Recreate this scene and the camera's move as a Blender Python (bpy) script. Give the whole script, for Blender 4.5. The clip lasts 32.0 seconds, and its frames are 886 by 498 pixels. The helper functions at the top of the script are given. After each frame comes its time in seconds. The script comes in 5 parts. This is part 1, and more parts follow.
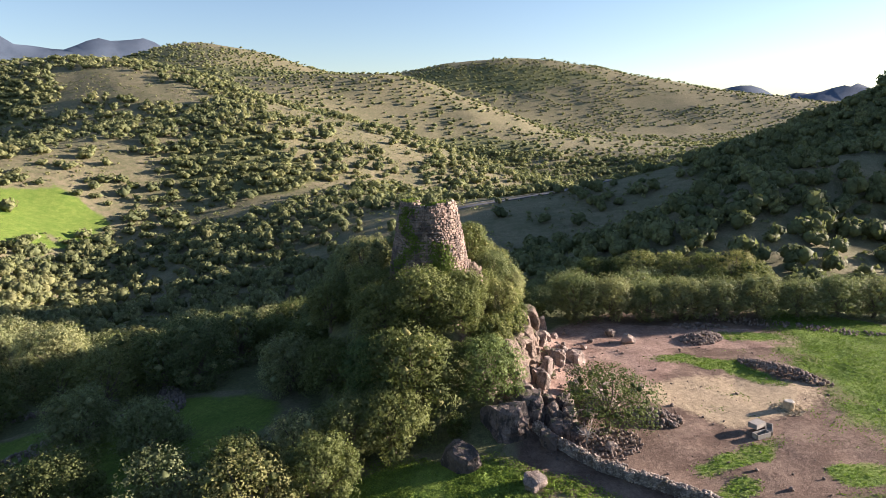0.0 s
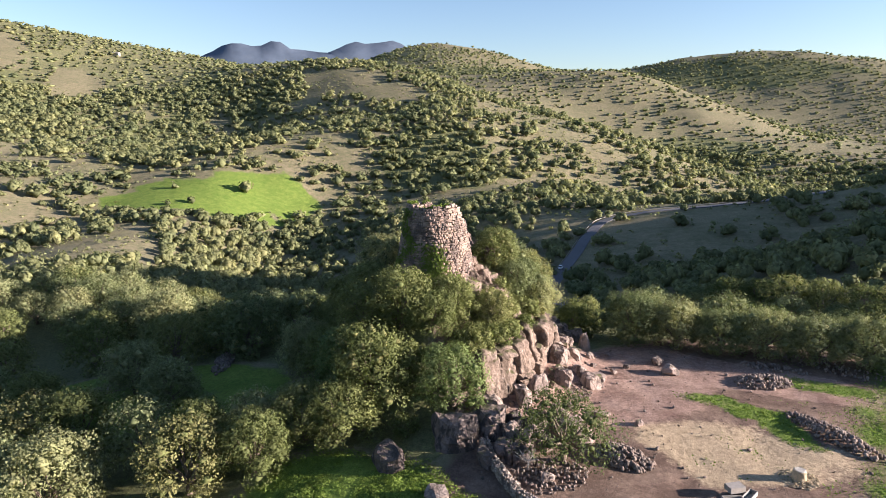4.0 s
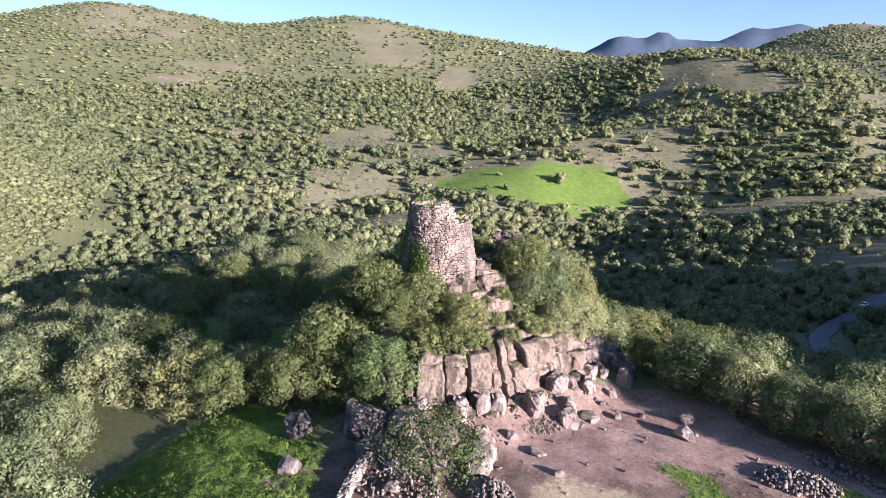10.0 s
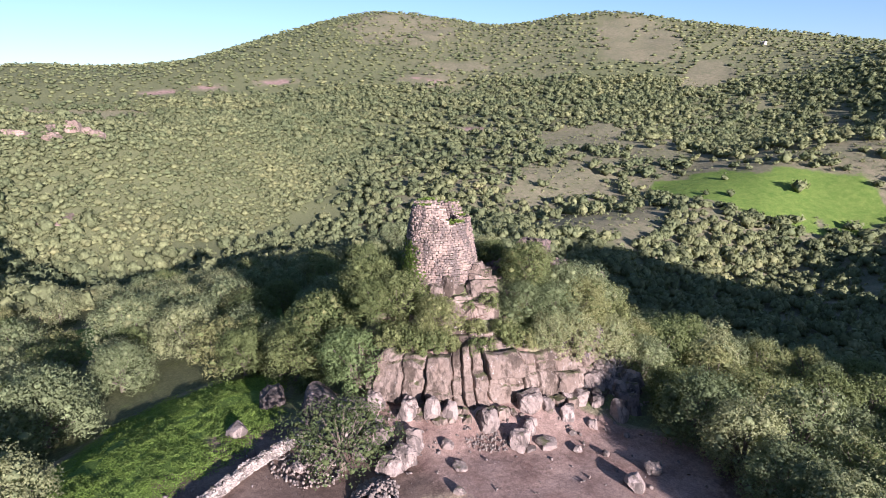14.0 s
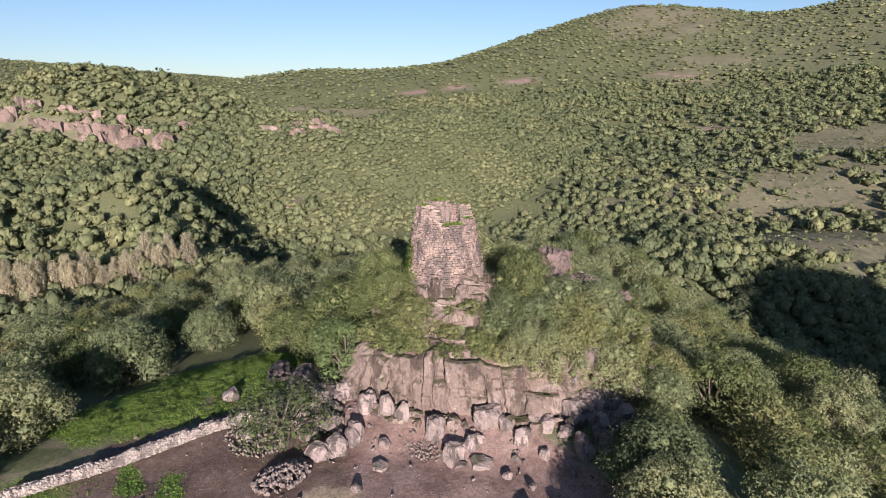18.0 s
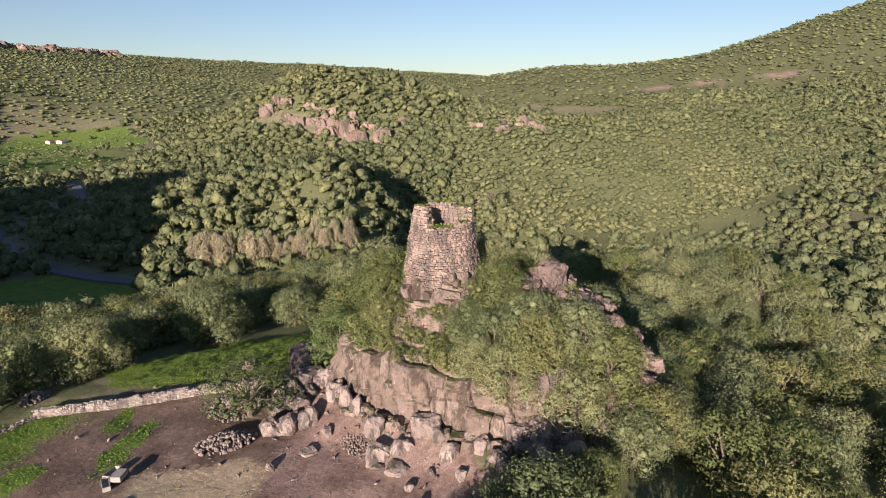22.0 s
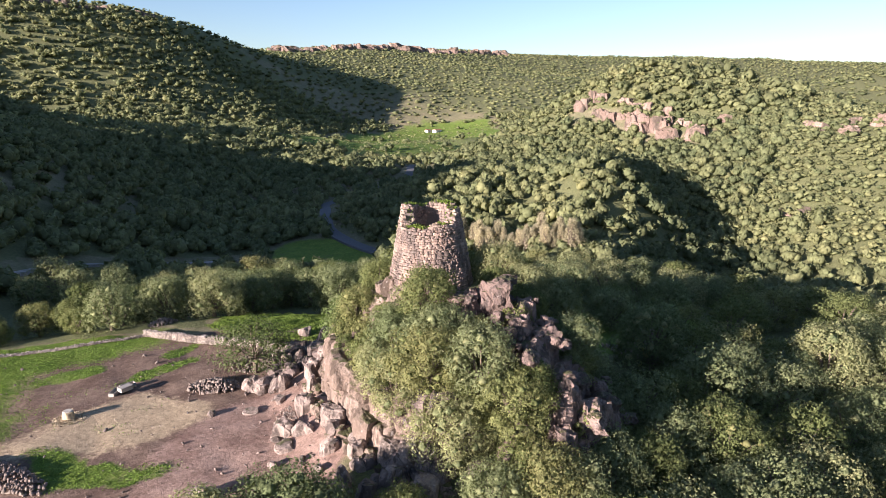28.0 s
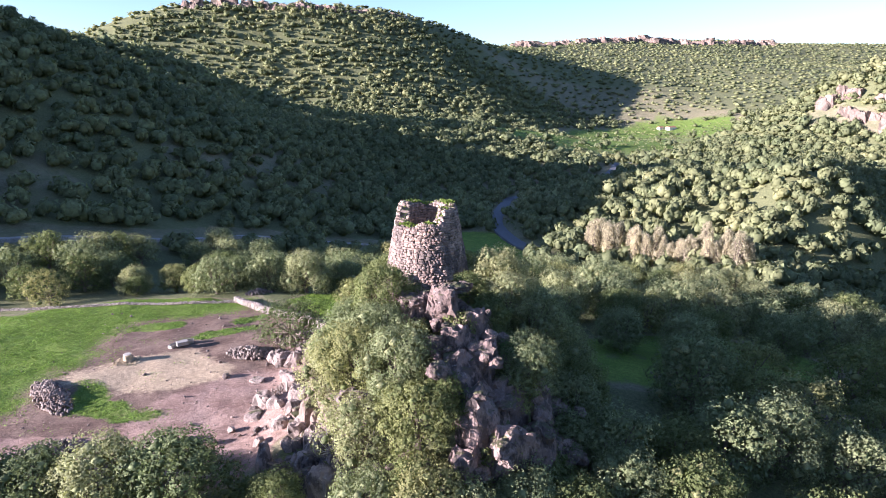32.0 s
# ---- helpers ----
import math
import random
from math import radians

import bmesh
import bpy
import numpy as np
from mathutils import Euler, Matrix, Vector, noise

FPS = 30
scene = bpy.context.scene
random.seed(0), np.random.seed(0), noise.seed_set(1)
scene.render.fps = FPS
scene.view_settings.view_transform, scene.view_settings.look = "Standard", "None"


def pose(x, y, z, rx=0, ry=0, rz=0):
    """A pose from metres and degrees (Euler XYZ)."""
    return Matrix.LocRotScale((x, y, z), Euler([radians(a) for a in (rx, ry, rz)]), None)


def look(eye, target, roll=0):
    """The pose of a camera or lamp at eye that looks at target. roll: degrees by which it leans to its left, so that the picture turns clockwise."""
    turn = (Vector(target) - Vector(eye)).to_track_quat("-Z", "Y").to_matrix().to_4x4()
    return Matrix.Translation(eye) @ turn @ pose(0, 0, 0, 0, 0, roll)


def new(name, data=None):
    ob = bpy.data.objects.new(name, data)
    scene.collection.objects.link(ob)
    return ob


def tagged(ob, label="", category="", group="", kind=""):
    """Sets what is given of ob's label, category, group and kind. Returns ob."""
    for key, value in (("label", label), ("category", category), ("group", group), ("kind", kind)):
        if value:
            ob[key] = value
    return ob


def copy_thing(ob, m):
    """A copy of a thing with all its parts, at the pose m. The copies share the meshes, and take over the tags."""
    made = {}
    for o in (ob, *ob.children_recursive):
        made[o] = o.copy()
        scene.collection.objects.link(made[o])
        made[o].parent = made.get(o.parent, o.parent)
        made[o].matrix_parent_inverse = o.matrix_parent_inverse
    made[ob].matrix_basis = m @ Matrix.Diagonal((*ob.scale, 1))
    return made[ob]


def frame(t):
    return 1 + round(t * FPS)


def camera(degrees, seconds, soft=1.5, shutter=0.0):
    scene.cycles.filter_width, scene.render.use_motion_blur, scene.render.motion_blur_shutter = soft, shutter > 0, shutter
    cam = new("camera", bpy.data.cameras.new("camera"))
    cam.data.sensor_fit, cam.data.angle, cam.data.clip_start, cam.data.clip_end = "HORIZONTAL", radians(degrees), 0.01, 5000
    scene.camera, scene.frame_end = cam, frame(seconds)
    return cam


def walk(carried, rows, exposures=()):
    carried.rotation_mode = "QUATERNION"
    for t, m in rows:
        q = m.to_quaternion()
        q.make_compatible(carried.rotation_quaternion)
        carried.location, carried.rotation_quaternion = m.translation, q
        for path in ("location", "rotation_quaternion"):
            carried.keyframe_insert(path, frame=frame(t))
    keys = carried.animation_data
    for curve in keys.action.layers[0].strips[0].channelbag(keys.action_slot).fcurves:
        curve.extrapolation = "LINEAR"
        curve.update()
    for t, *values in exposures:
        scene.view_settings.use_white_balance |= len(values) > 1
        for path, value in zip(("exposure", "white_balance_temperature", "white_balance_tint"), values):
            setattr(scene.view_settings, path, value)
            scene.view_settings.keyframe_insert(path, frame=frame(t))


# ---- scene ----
cam = camera(70.14, 32.0, 0.75)
# seconds, bearing round the tower, distance, height, swing off the tower, tilt, lean
ORBIT = [
    (0, -89.998, 85.81, 24.06, -1.281, -11.674, -0.869),
    (1, -85.238, 85.78, 24.03, -1.265, -11.670, -0.743),
    (2, -80.404, 85.90, 24.11, -1.179, -11.674, -0.599),
    (3, -75.434, 86.23, 24.37, -0.983, -11.697, -0.424),
    (4, -70.304, 86.54, 24.68, -0.772, -11.750, -0.233),
    (5, -65.017, 86.63, 24.87, -0.639, -11.842, -0.046),
    (6, -59.635, 86.64, 24.98, -0.563, -11.961, 0.107),
    (7, -54.217, 86.74, 25.09, -0.500, -12.088, 0.199),
    (8, -48.736, 86.87, 25.23, -0.448, -12.204, 0.232),
    (9, -43.170, 86.95, 25.40, -0.414, -12.297, 0.225),
    (10, -37.601, 86.97, 25.59, -0.389, -12.389, 0.250),
    (11, -32.098, 86.96, 25.79, -0.369, -12.497, 0.350),
    (12, -26.557, 86.93, 25.95, -0.361, -12.594, 0.408),
    (13, -20.886, 86.87, 26.04, -0.357, -12.654, 0.315),
    (14, -15.212, 86.75, 26.09, -0.289, -12.703, 0.152),
    (15, -9.660, 86.54, 26.16, -0.111, -12.764, 0.027),
    (16, -4.133, 86.30, 26.24, 0.066, -12.822, -0.055),
    (17, 1.477, 86.12, 26.33, 0.131, -12.858, -0.105),
    (18, 7.091, 85.93, 26.43, 0.143, -12.884, -0.101),
    (19, 12.632, 85.68, 26.53, 0.170, -12.918, -0.037),
    (20, 18.205, 85.34, 26.62, 0.169, -12.968, -0.005),
    (21, 23.911, 84.91, 26.68, 0.083, -13.037, -0.084),
    (22, 29.641, 84.43, 26.73, -0.062, -13.108, -0.205),
    (23, 35.286, 83.98, 26.76, -0.230, -13.164, -0.281),
    (24, 40.934, 83.60, 26.80, -0.411, -13.207, -0.315),
    (25, 46.680, 83.30, 26.88, -0.605, -13.247, -0.325),
    (26, 52.437, 83.00, 26.94, -0.806, -13.296, -0.312),
    (27, 58.103, 82.59, 26.93, -1.003, -13.363, -0.276),
    (28, 63.681, 82.04, 26.88, -1.161, -13.449, -0.229),
    (29, 69.203, 81.40, 26.87, -1.251, -13.549, -0.183),
    (30, 74.706, 80.93, 26.91, -1.312, -13.656, -0.136),
    (31, 80.219, 80.85, 27.01, -1.387, -13.765, -0.086),
    (32, 85.743, 80.99, 27.15, -1.474, -13.873, -0.033),
]
PATH = []
for s, az, dist, h, swing, tilt, lean in ORBIT:
    a = radians(az)
    PATH.append((s, pose(dist * math.cos(a), dist * math.sin(a), h, 90 + tilt, 0, az + 90 + swing) @ pose(0, 0, 0, 0, 0, lean)))
walk(cam, PATH, [(0, 1.8, 6650, 20), (6, 1.84, 6150, 22), (12, 1.68, 5560, 26), (19, 1.0, 6000, 22), (25, 1.23, 6700, 22), (29, 1.85, 6020, 24), (32, 2.22, 5600, 29)])

# ---- sky and sun ----
SUN_AZ, SUN_EL = 12.8, 12.9
world = bpy.data.worlds.new("sky")
scene.world = world
world.use_nodes = True
wn = world.node_tree.nodes
sky = wn.new("ShaderNodeTexSky")
sky.sky_type, sky.sun_disc = "NISHITA", False
sky.sun_elevation, sky.sun_rotation = radians(SUN_EL), radians(90 - SUN_AZ)
sky.altitude, sky.air_density, sky.dust_density, sky.ozone_density = 300, 1.0, 0.4, 2.5
world.node_tree.links.new(sky.outputs[0], wn["Background"].inputs[0])
wn["Background"].inputs[1].default_value = 0.062
sun = new("sun", bpy.data.lights.new("sun", "SUN"))
sun.data.energy, sun.data.angle, sun.data.color = 5.0, radians(0.5), (1.0, 0.9, 0.79)
sun.matrix_world = look((500 * math.cos(radians(SUN_AZ)), 500 * math.sin(radians(SUN_AZ)), 500 * math.tan(radians(SUN_EL))), (0, 0, 0))


# ---- materials ----
def node_material(name):
    m = bpy.data.materials.new(name)
    m.use_nodes = True
    return m, m.node_tree.nodes, m.node_tree.links, m.node_tree.nodes["Principled BSDF"]


def add_noise(n, l, co, scale, detail=4.0, rough=0.6):
    t = n.new("ShaderNodeTexNoise")
    t.inputs["Scale"].default_value, t.inputs["Detail"].default_value, t.inputs["Roughness"].default_value = scale, detail, rough
    l.new(co, t.inputs["Vector"])
    return t.outputs["Fac"]


def ramp(n, l, fac, *stops):
    r = n.new("ShaderNodeValToRGB")
    e = r.color_ramp.elements
    while len(e) < len(stops):
        e.new(0.5)
    for el, (p, c) in zip(e, stops):
        el.position, el.color = p, (*c, 1) if len(c) == 3 else c
    l.new(fac, r.inputs[0])
    return r.outputs["Color"]


def mix(n, l, fac, a, b, mode="MIX"):
    x = n.new("ShaderNodeMix")
    x.data_type, x.blend_type = "RGBA", mode
    for sock, v in ((x.inputs[0], fac), (x.inputs[6], a), (x.inputs[7], b)):
        if isinstance(v, bpy.types.NodeSocket):
            l.new(v, sock)
        else:
            sock.default_value = v if isinstance(v, float) else (*v, 1)
    return x.outputs[2]


def maths(n, l, op, a, b=0.0):
    x = n.new("ShaderNodeMath")
    x.operation = op
    for sock, v in ((x.inputs[0], a), (x.inputs[1], b)):
        if isinstance(v, bpy.types.NodeSocket):
            l.new(v, sock)
        else:
            sock.default_value = v
    return x.outputs[0]


def bump(n, l, p, height, strength, dist):
    b = n.new("ShaderNodeBump")
    b.inputs["Strength"].default_value, b.inputs["Distance"].default_value = strength, dist
    l.new(height, b.inputs["Height"])
    l.new(b.outputs[0], p.inputs["Normal"])


def grey(v):
    return (v, v, v)


def foliage(name, dark, light, yellow=None, source="object"):
    """Leaves: hue varies from tree to tree and from clump to clump."""
    m, n, l, p = node_material(name)
    geo = n.new("ShaderNodeNewGeometry")
    if source == "object":
        tint = n.new("ShaderNodeObjectInfo").outputs["Random"]
    else:
        a = n.new("ShaderNodeAttribute")
        a.attribute_name = "tint"
        tint = a.outputs["Fac"]
    c = ramp(n, l, tint, (0.0, dark), (0.55, light), (1.0, yellow or light))
    isl = ramp(n, l, geo.outputs["Random Per Island"], (0.0, grey(0.72)), (1.0, grey(1.22)))
    c = mix(n, l, 1.0, c, isl, "MULTIPLY")
    co = n.new("ShaderNodeTexCoord").outputs["Object"]
    f = add_noise(n, l, co, 0.9, 3)
    c = mix(n, l, 1.0, c, ramp(n, l, f, (0.3, grey(0.75)), (0.7, grey(1.25))), "MULTIPLY")
    l.new(c, p.inputs["Base Color"])
    p.inputs["Roughness"].default_value = 0.62
    p.inputs["Specular IOR Level"].default_value = 0.062
    tr = n.new("ShaderNodeBsdfTranslucent")
    l.new(mix(n, l, 1.0, c, (1.15, 1.2, 0.85), "MULTIPLY"), tr.inputs[0])
    ms = n.new("ShaderNodeMixShader")
    ms.inputs[0].default_value = 0.33
    l.new(p.outputs[0], ms.inputs[1])
    l.new(tr.outputs[0], ms.inputs[2])
    l.new(ms.outputs[0], n["Material Output"].inputs[0])
    return m


def stone_material(name, a, b, dark, moss=0.0, scale=1.0, lichen=(0.5, 0.47, 0.4)):
    """Weathered rock: mottled, streaked dark, with pale lichen and moss on top."""
    m, n, l, p = node_material(name)
    geo = n.new("ShaderNodeNewGeometry")
    co = geo.outputs["Position"]
    streak = n.new("ShaderNodeVectorMath")
    streak.operation = "MULTIPLY"
    streak.inputs[1].default_value = (1, 1, 0.4)
    l.new(co, streak.inputs[0])
    rnd = n.new("ShaderNodeObjectInfo").outputs["Random"]
    big = add_noise(n, l, co, 0.5 * scale, 5, 0.65)
    fine = add_noise(n, l, co, 5.0 * scale, 6, 0.7)
    c = mix(n, l, ramp(n, l, big, (0.35, grey(0)), (0.65, grey(1))), a, b)
    c = mix(n, l, 1.0, c, ramp(n, l, rnd, (0.0, grey(0.78)), (1.0, grey(1.18))), "MULTIPLY")
    c = mix(n, l, 1.0, c, ramp(n, l, geo.outputs["Random Per Island"], (0.0, (0.7, 0.68, 0.68)), (1.0, (1.24, 1.17, 1.09))), "MULTIPLY")
    c = mix(n, l, ramp(n, l, add_noise(n, l, streak.outputs[0], 0.9 * scale, 6, 0.68), (0.49, grey(0)), (0.57, grey(0.92))), c, dark)
    c = mix(n, l, ramp(n, l, add_noise(n, l, co, 2.7 * scale, 5, 0.7), (0.6, grey(0)), (0.68, grey(0.6))), c, lichen)
    c = mix(n, l, 1.0, c, ramp(n, l, fine, (0.25, grey(0.7)), (0.75, grey(1.25))), "MULTIPLY")
    if moss:
        up = n.new("ShaderNodeSeparateXYZ")
        l.new(geo.outputs["Normal"], up.inputs[0])
        k = maths(n, l, "MULTIPLY", maths(n, l, "SMOOTH_MIN", maths(n, l, "MAXIMUM", up.outputs["Z"], 0.0), 1.0), add_noise(n, l, co, 0.8 * scale, 5, 0.7))
        c = mix(n, l, ramp(n, l, k, (0.5 - 0.25 * moss, grey(0)), (0.62 - 0.2 * moss, grey(0.9))), c, (0.085, 0.09, 0.035))
    l.new(c, p.inputs["Base Color"])
    p.inputs["Roughness"].default_value = 0.9
    p.inputs["Specular IOR Level"].default_value = 0.2
    bump(n, l, p, maths(n, l, "ADD", fine, maths(n, l, "MULTIPLY", add_noise(n, l, co, 1.6 * scale, 6, 0.7), 2.0)), 0.8, 0.16 / scale)
    return m


def plain_material(name, col, rough=0.8, metal=0.0, var=0.25, scale=6.0):
    m, n, l, p = node_material(name)
    co = n.new("ShaderNodeTexCoord").outputs["Object"]
    f = add_noise(n, l, co, scale, 5, 0.65)
    c = mix(n, l, 1.0, col, ramp(n, l, f, (0.25, grey(1 - var)), (0.75, grey(1 + var))), "MULTIPLY")
    l.new(c, p.inputs["Base Color"])
    p.inputs["Roughness"].default_value, p.inputs["Metallic"].default_value = rough, metal
    bump(n, l, p, f, 0.3, 0.02)
    return m


def ground_material():
    """Grassland: cover weights say where it is green, bare, dry or scrubby; noise frays the edges. Far land is tinted
    blue like haze.
    """
    m, n, l, p = node_material("ground")
    co = n.new("ShaderNodeTexCoord").outputs["Object"]
    a = n.new("ShaderNodeAttribute")
    a.attribute_name = "cover"
    sep = n.new("ShaderNodeSeparateColor")
    l.new(a.outputs["Color"], sep.inputs[0])
    n1 = add_noise(n, l, co, 0.02, 6, 0.65)
    n2 = add_noise(n, l, co, 0.22, 6, 0.7)
    n3 = add_noise(n, l, co, 1.6, 6, 0.75)
    n4 = add_noise(n, l, co, 7.0, 4, 0.7)
    edge = maths(n, l, "ADD", maths(n, l, "MULTIPLY", n2, 0.5), maths(n, l, "MULTIPLY", n3, 0.5))

    def where(w, soft=0.12):
        d = maths(n, l, "SUBTRACT", maths(n, l, "ADD", w, 0.0), maths(n, l, "SUBTRACT", 1.0, edge))
        return ramp(n, l, maths(n, l, "ADD", d, 0.5), (0.5 - soft, grey(0)), (0.5 + soft, grey(1)))

    c = mix(n, l, ramp(n, l, n1, (0.4, grey(0)), (0.62, grey(1))), (0.24, 0.203, 0.126), (0.185, 0.168, 0.1))
    c = mix(n, l, ramp(n, l, n2, (0.4, grey(0)), (0.64, grey(0.8))), c, (0.122, 0.13, 0.065))
    scrub = mix(n, l, n3, (0.105, 0.116, 0.053), (0.165, 0.166, 0.08))
    c = mix(n, l, where(a.outputs["Alpha"]), c, scrub)
    green = mix(n, l, ramp(n, l, n2, (0.35, grey(0)), (0.65, grey(1))), (0.1, 0.165, 0.03), (0.17, 0.225, 0.048))
    c = mix(n, l, where(sep.outputs[0]), c, green)
    soil = mix(n, l, ramp(n, l, n2, (0.35, grey(0)), (0.65, grey(1))), (0.12, 0.08, 0.06), (0.225, 0.16, 0.12))
    red = mix(n, l, ramp(n, l, n2, (0.35, grey(0)), (0.65, grey(1))), (0.21, 0.135, 0.105), (0.37, 0.26, 0.205))
    r = n.new("ShaderNodeAttribute")
    r.attribute_name = "red"
    earth = mix(n, l, where(r.outputs["Fac"]), soil, red)
    c = mix(n, l, where(sep.outputs[1]), c, earth)
    hay = mix(n, l, n3, (0.31, 0.235, 0.15), (0.48, 0.38, 0.25))
    c = mix(n, l, where(sep.outputs[2]), c, hay)
    # distance haze put into the base colour: the far range turns blue-grey
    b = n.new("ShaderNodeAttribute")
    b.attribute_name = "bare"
    haze_blue = mix(n, l, add_noise(n, l, co, 0.012, 6, 0.7), (0.06, 0.085, 0.12), (0.13, 0.165, 0.215))
    c = mix(n, l, b.outputs["Fac"], c, haze_blue)
    c = mix(n, l, 1.0, c, ramp(n, l, n4, (0.3, grey(0.6)), (0.7, grey(1.35))), "MULTIPLY")
    c = mix(n, l, 1.0, c, ramp(n, l, n3, (0.3, grey(0.7)), (0.7, grey(1.28))), "MULTIPLY")
    l.new(c, p.inputs["Base Color"])
    p.inputs["Roughness"].default_value = 0.95
    p.inputs["Specular IOR Level"].default_value = 0.1
    bump(n, l, p, maths(n, l, "ADD", n3, maths(n, l, "MULTIPLY", n4, 0.4)), 0.6, 0.25)
    return m


M_GROUND = ground_material()
M_TOWER = stone_material("tower_stone", (0.33, 0.245, 0.205), (0.42, 0.335, 0.28), (0.14, 0.11, 0.095), 0.5)
M_CORE = plain_material("tower_core", (0.2, 0.155, 0.13), 0.95)
M_CLIFF = stone_material("cliff_rock", (0.225, 0.172, 0.138), (0.315, 0.255, 0.212), (0.09, 0.067, 0.05), 0.6, 0.55, (0.47, 0.415, 0.37))
M_SPINE = stone_material("spine_rock", (0.2, 0.15, 0.13), (0.3, 0.225, 0.195), (0.09, 0.07, 0.06), 0.5, 0.6, (0.36, 0.31, 0.28))
M_DARKROCK = stone_material("dark_rock", (0.14, 0.115, 0.105), (0.22, 0.18, 0.165), (0.07, 0.06, 0.055), 0.2, 0.9, (0.3, 0.27, 0.25))
M_HILLROCK = stone_material("hill_rock", (0.2, 0.148, 0.122), (0.275, 0.212, 0.18), (0.1, 0.08, 0.062), 0.8, 0.14, (0.32, 0.265, 0.225))
M_BOULDER = stone_material("boulder_rock", (0.25, 0.205, 0.18), (0.34, 0.285, 0.255), (0.12, 0.095, 0.08), 0.12, 0.8)
M_RUBBLE = stone_material("rubble_stone", (0.27, 0.22, 0.19), (0.36, 0.31, 0.265), (0.14, 0.11, 0.095), 0.0, 1.5)
M_OLIVE = foliage("olive_leaves", (0.155, 0.185, 0.085), (0.215, 0.24, 0.118), (0.29, 0.29, 0.14))
M_OAK = foliage("oak_leaves", (0.11, 0.135, 0.05), (0.175, 0.197, 0.076), (0.255, 0.245, 0.105))
M_DARKOAK = foliage("dark_oak_leaves", (0.085, 0.112, 0.045), (0.13, 0.15, 0.06))
M_BRIGHT = foliage("bright_leaves", (0.1, 0.15, 0.06), (0.13, 0.18, 0.07), (0.16, 0.205, 0.08))
M_WEEDS = foliage("weed_leaves", (0.15, 0.215, 0.05), (0.19, 0.26, 0.06))
M_POPLAR = foliage("poplar_leaves", (0.32, 0.29, 0.19), (0.41, 0.36, 0.235), (0.46, 0.4, 0.25))
M_IVY = foliage("ivy_leaves", (0.09, 0.13, 0.03), (0.14, 0.19, 0.04))
M_WOODS = foliage("woods_leaves", (0.13, 0.152, 0.074), (0.2, 0.212, 0.1), (0.275, 0.268, 0.125), "tint")
M_BARK = plain_material("bark", (0.15, 0.115, 0.085), 0.95, 0, 0.35, 9)
M_ROAD = plain_material("asphalt", (0.11, 0.11, 0.115), 0.85, 0, 0.15, 0.8)
M_CONCRETE = plain_material("concrete", (0.3, 0.275, 0.24), 0.9, 0, 0.2, 3)
M_HAY = plain_material("hay", (0.42, 0.34, 0.22), 0.95, 0, 0.35, 12)
M_WRAP = plain_material("wrap", (0.46, 0.42, 0.35), 0.7, 0, 0.3, 6)
M_WHITE = plain_material("white_wall", (0.75, 0.73, 0.68), 0.8, 0, 0.06, 2)
M_ROOF = plain_material("roof_tile", (0.4, 0.17, 0.1), 0.85, 0, 0.2, 3)
M_OLDROOF = plain_material("old_roof", (0.2, 0.15, 0.125), 0.9, 0, 0.3, 3)
M_RUST = plain_material("rusty_iron", (0.13, 0.06, 0.035), 0.8, 0.3, 0.3, 20)
M_BED = stone_material("stream_stone", (0.42, 0.4, 0.37), (0.52, 0.5, 0.47), (0.25, 0.23, 0.2), 0.0, 0.6)


# ---- building blocks ----
def part(name, bm, material, parent=None, label=""):
    """Links a bmesh, or a mesh, as one object under its thing."""
    if isinstance(bm, bmesh.types.BMesh):
        me = bpy.data.meshes.new(name)
        bm.to_mesh(me)
        bm.free()
    else:
        me = bm
    if material and not me.materials:
        me.materials.append(material)
    ob = new(name, me)
    if parent:
        ob.parent = parent
    return tagged(ob, label)


def mesh_from(name, verts, faces, smooth=False, normals=None):
    """A mesh from arrays: verts n x 3 and faces m x 3 or m x 4."""
    me = bpy.data.meshes.new(name)
    verts, faces = np.asarray(verts, np.float32), np.asarray(faces, np.int32)
    k = faces.shape[1]
    me.vertices.add(len(verts))
    me.vertices.foreach_set("co", verts.ravel())
    me.loops.add(faces.size)
    me.loops.foreach_set("vertex_index", faces.ravel())
    me.polygons.add(len(faces))
    me.polygons.foreach_set("loop_start", np.arange(0, faces.size, k, dtype=np.int32))
    if smooth:
        me.polygons.foreach_set("use_smooth", np.ones(len(faces), bool))
    if normals is not None:
        a = me.attributes.new("custom_normal", "FLOAT_VECTOR", "POINT")
        a.data.foreach_set("vector", np.asarray(normals, np.float32).ravel())
    me.update(calc_edges=True)
    return me


def thing(name, label, category, group="", at=(0, 0, 0), kind=""):
    ob = new(name)
    ob.location = at
    ob.empty_display_size = 0.3
    return tagged(ob, label, category, group, kind)


def step(a, b, x):
    t = np.clip((x - a) / (b - a), 0, 1)
    return t * t * (3 - 2 * t)


def vnoise(x, y, seed=0):
    """Smooth value noise on the plane, 0 to 1."""
    x, y = np.asarray(x, float), np.asarray(y, float)
    i, j = np.floor(x), np.floor(y)
    u, v = x - i, y - j
    u, v = u * u * (3 - 2 * u), v * v * (3 - 2 * v)

    def h(a, b):
        s = np.sin(a * 127.1 + b * 311.7 + seed * 74.7) * 43758.5453
        return s - np.floor(s)

    return (h(i, j) * (1 - u) + h(i + 1, j) * u) * (1 - v) + (h(i, j + 1) * (1 - u) + h(i + 1, j + 1) * u) * v


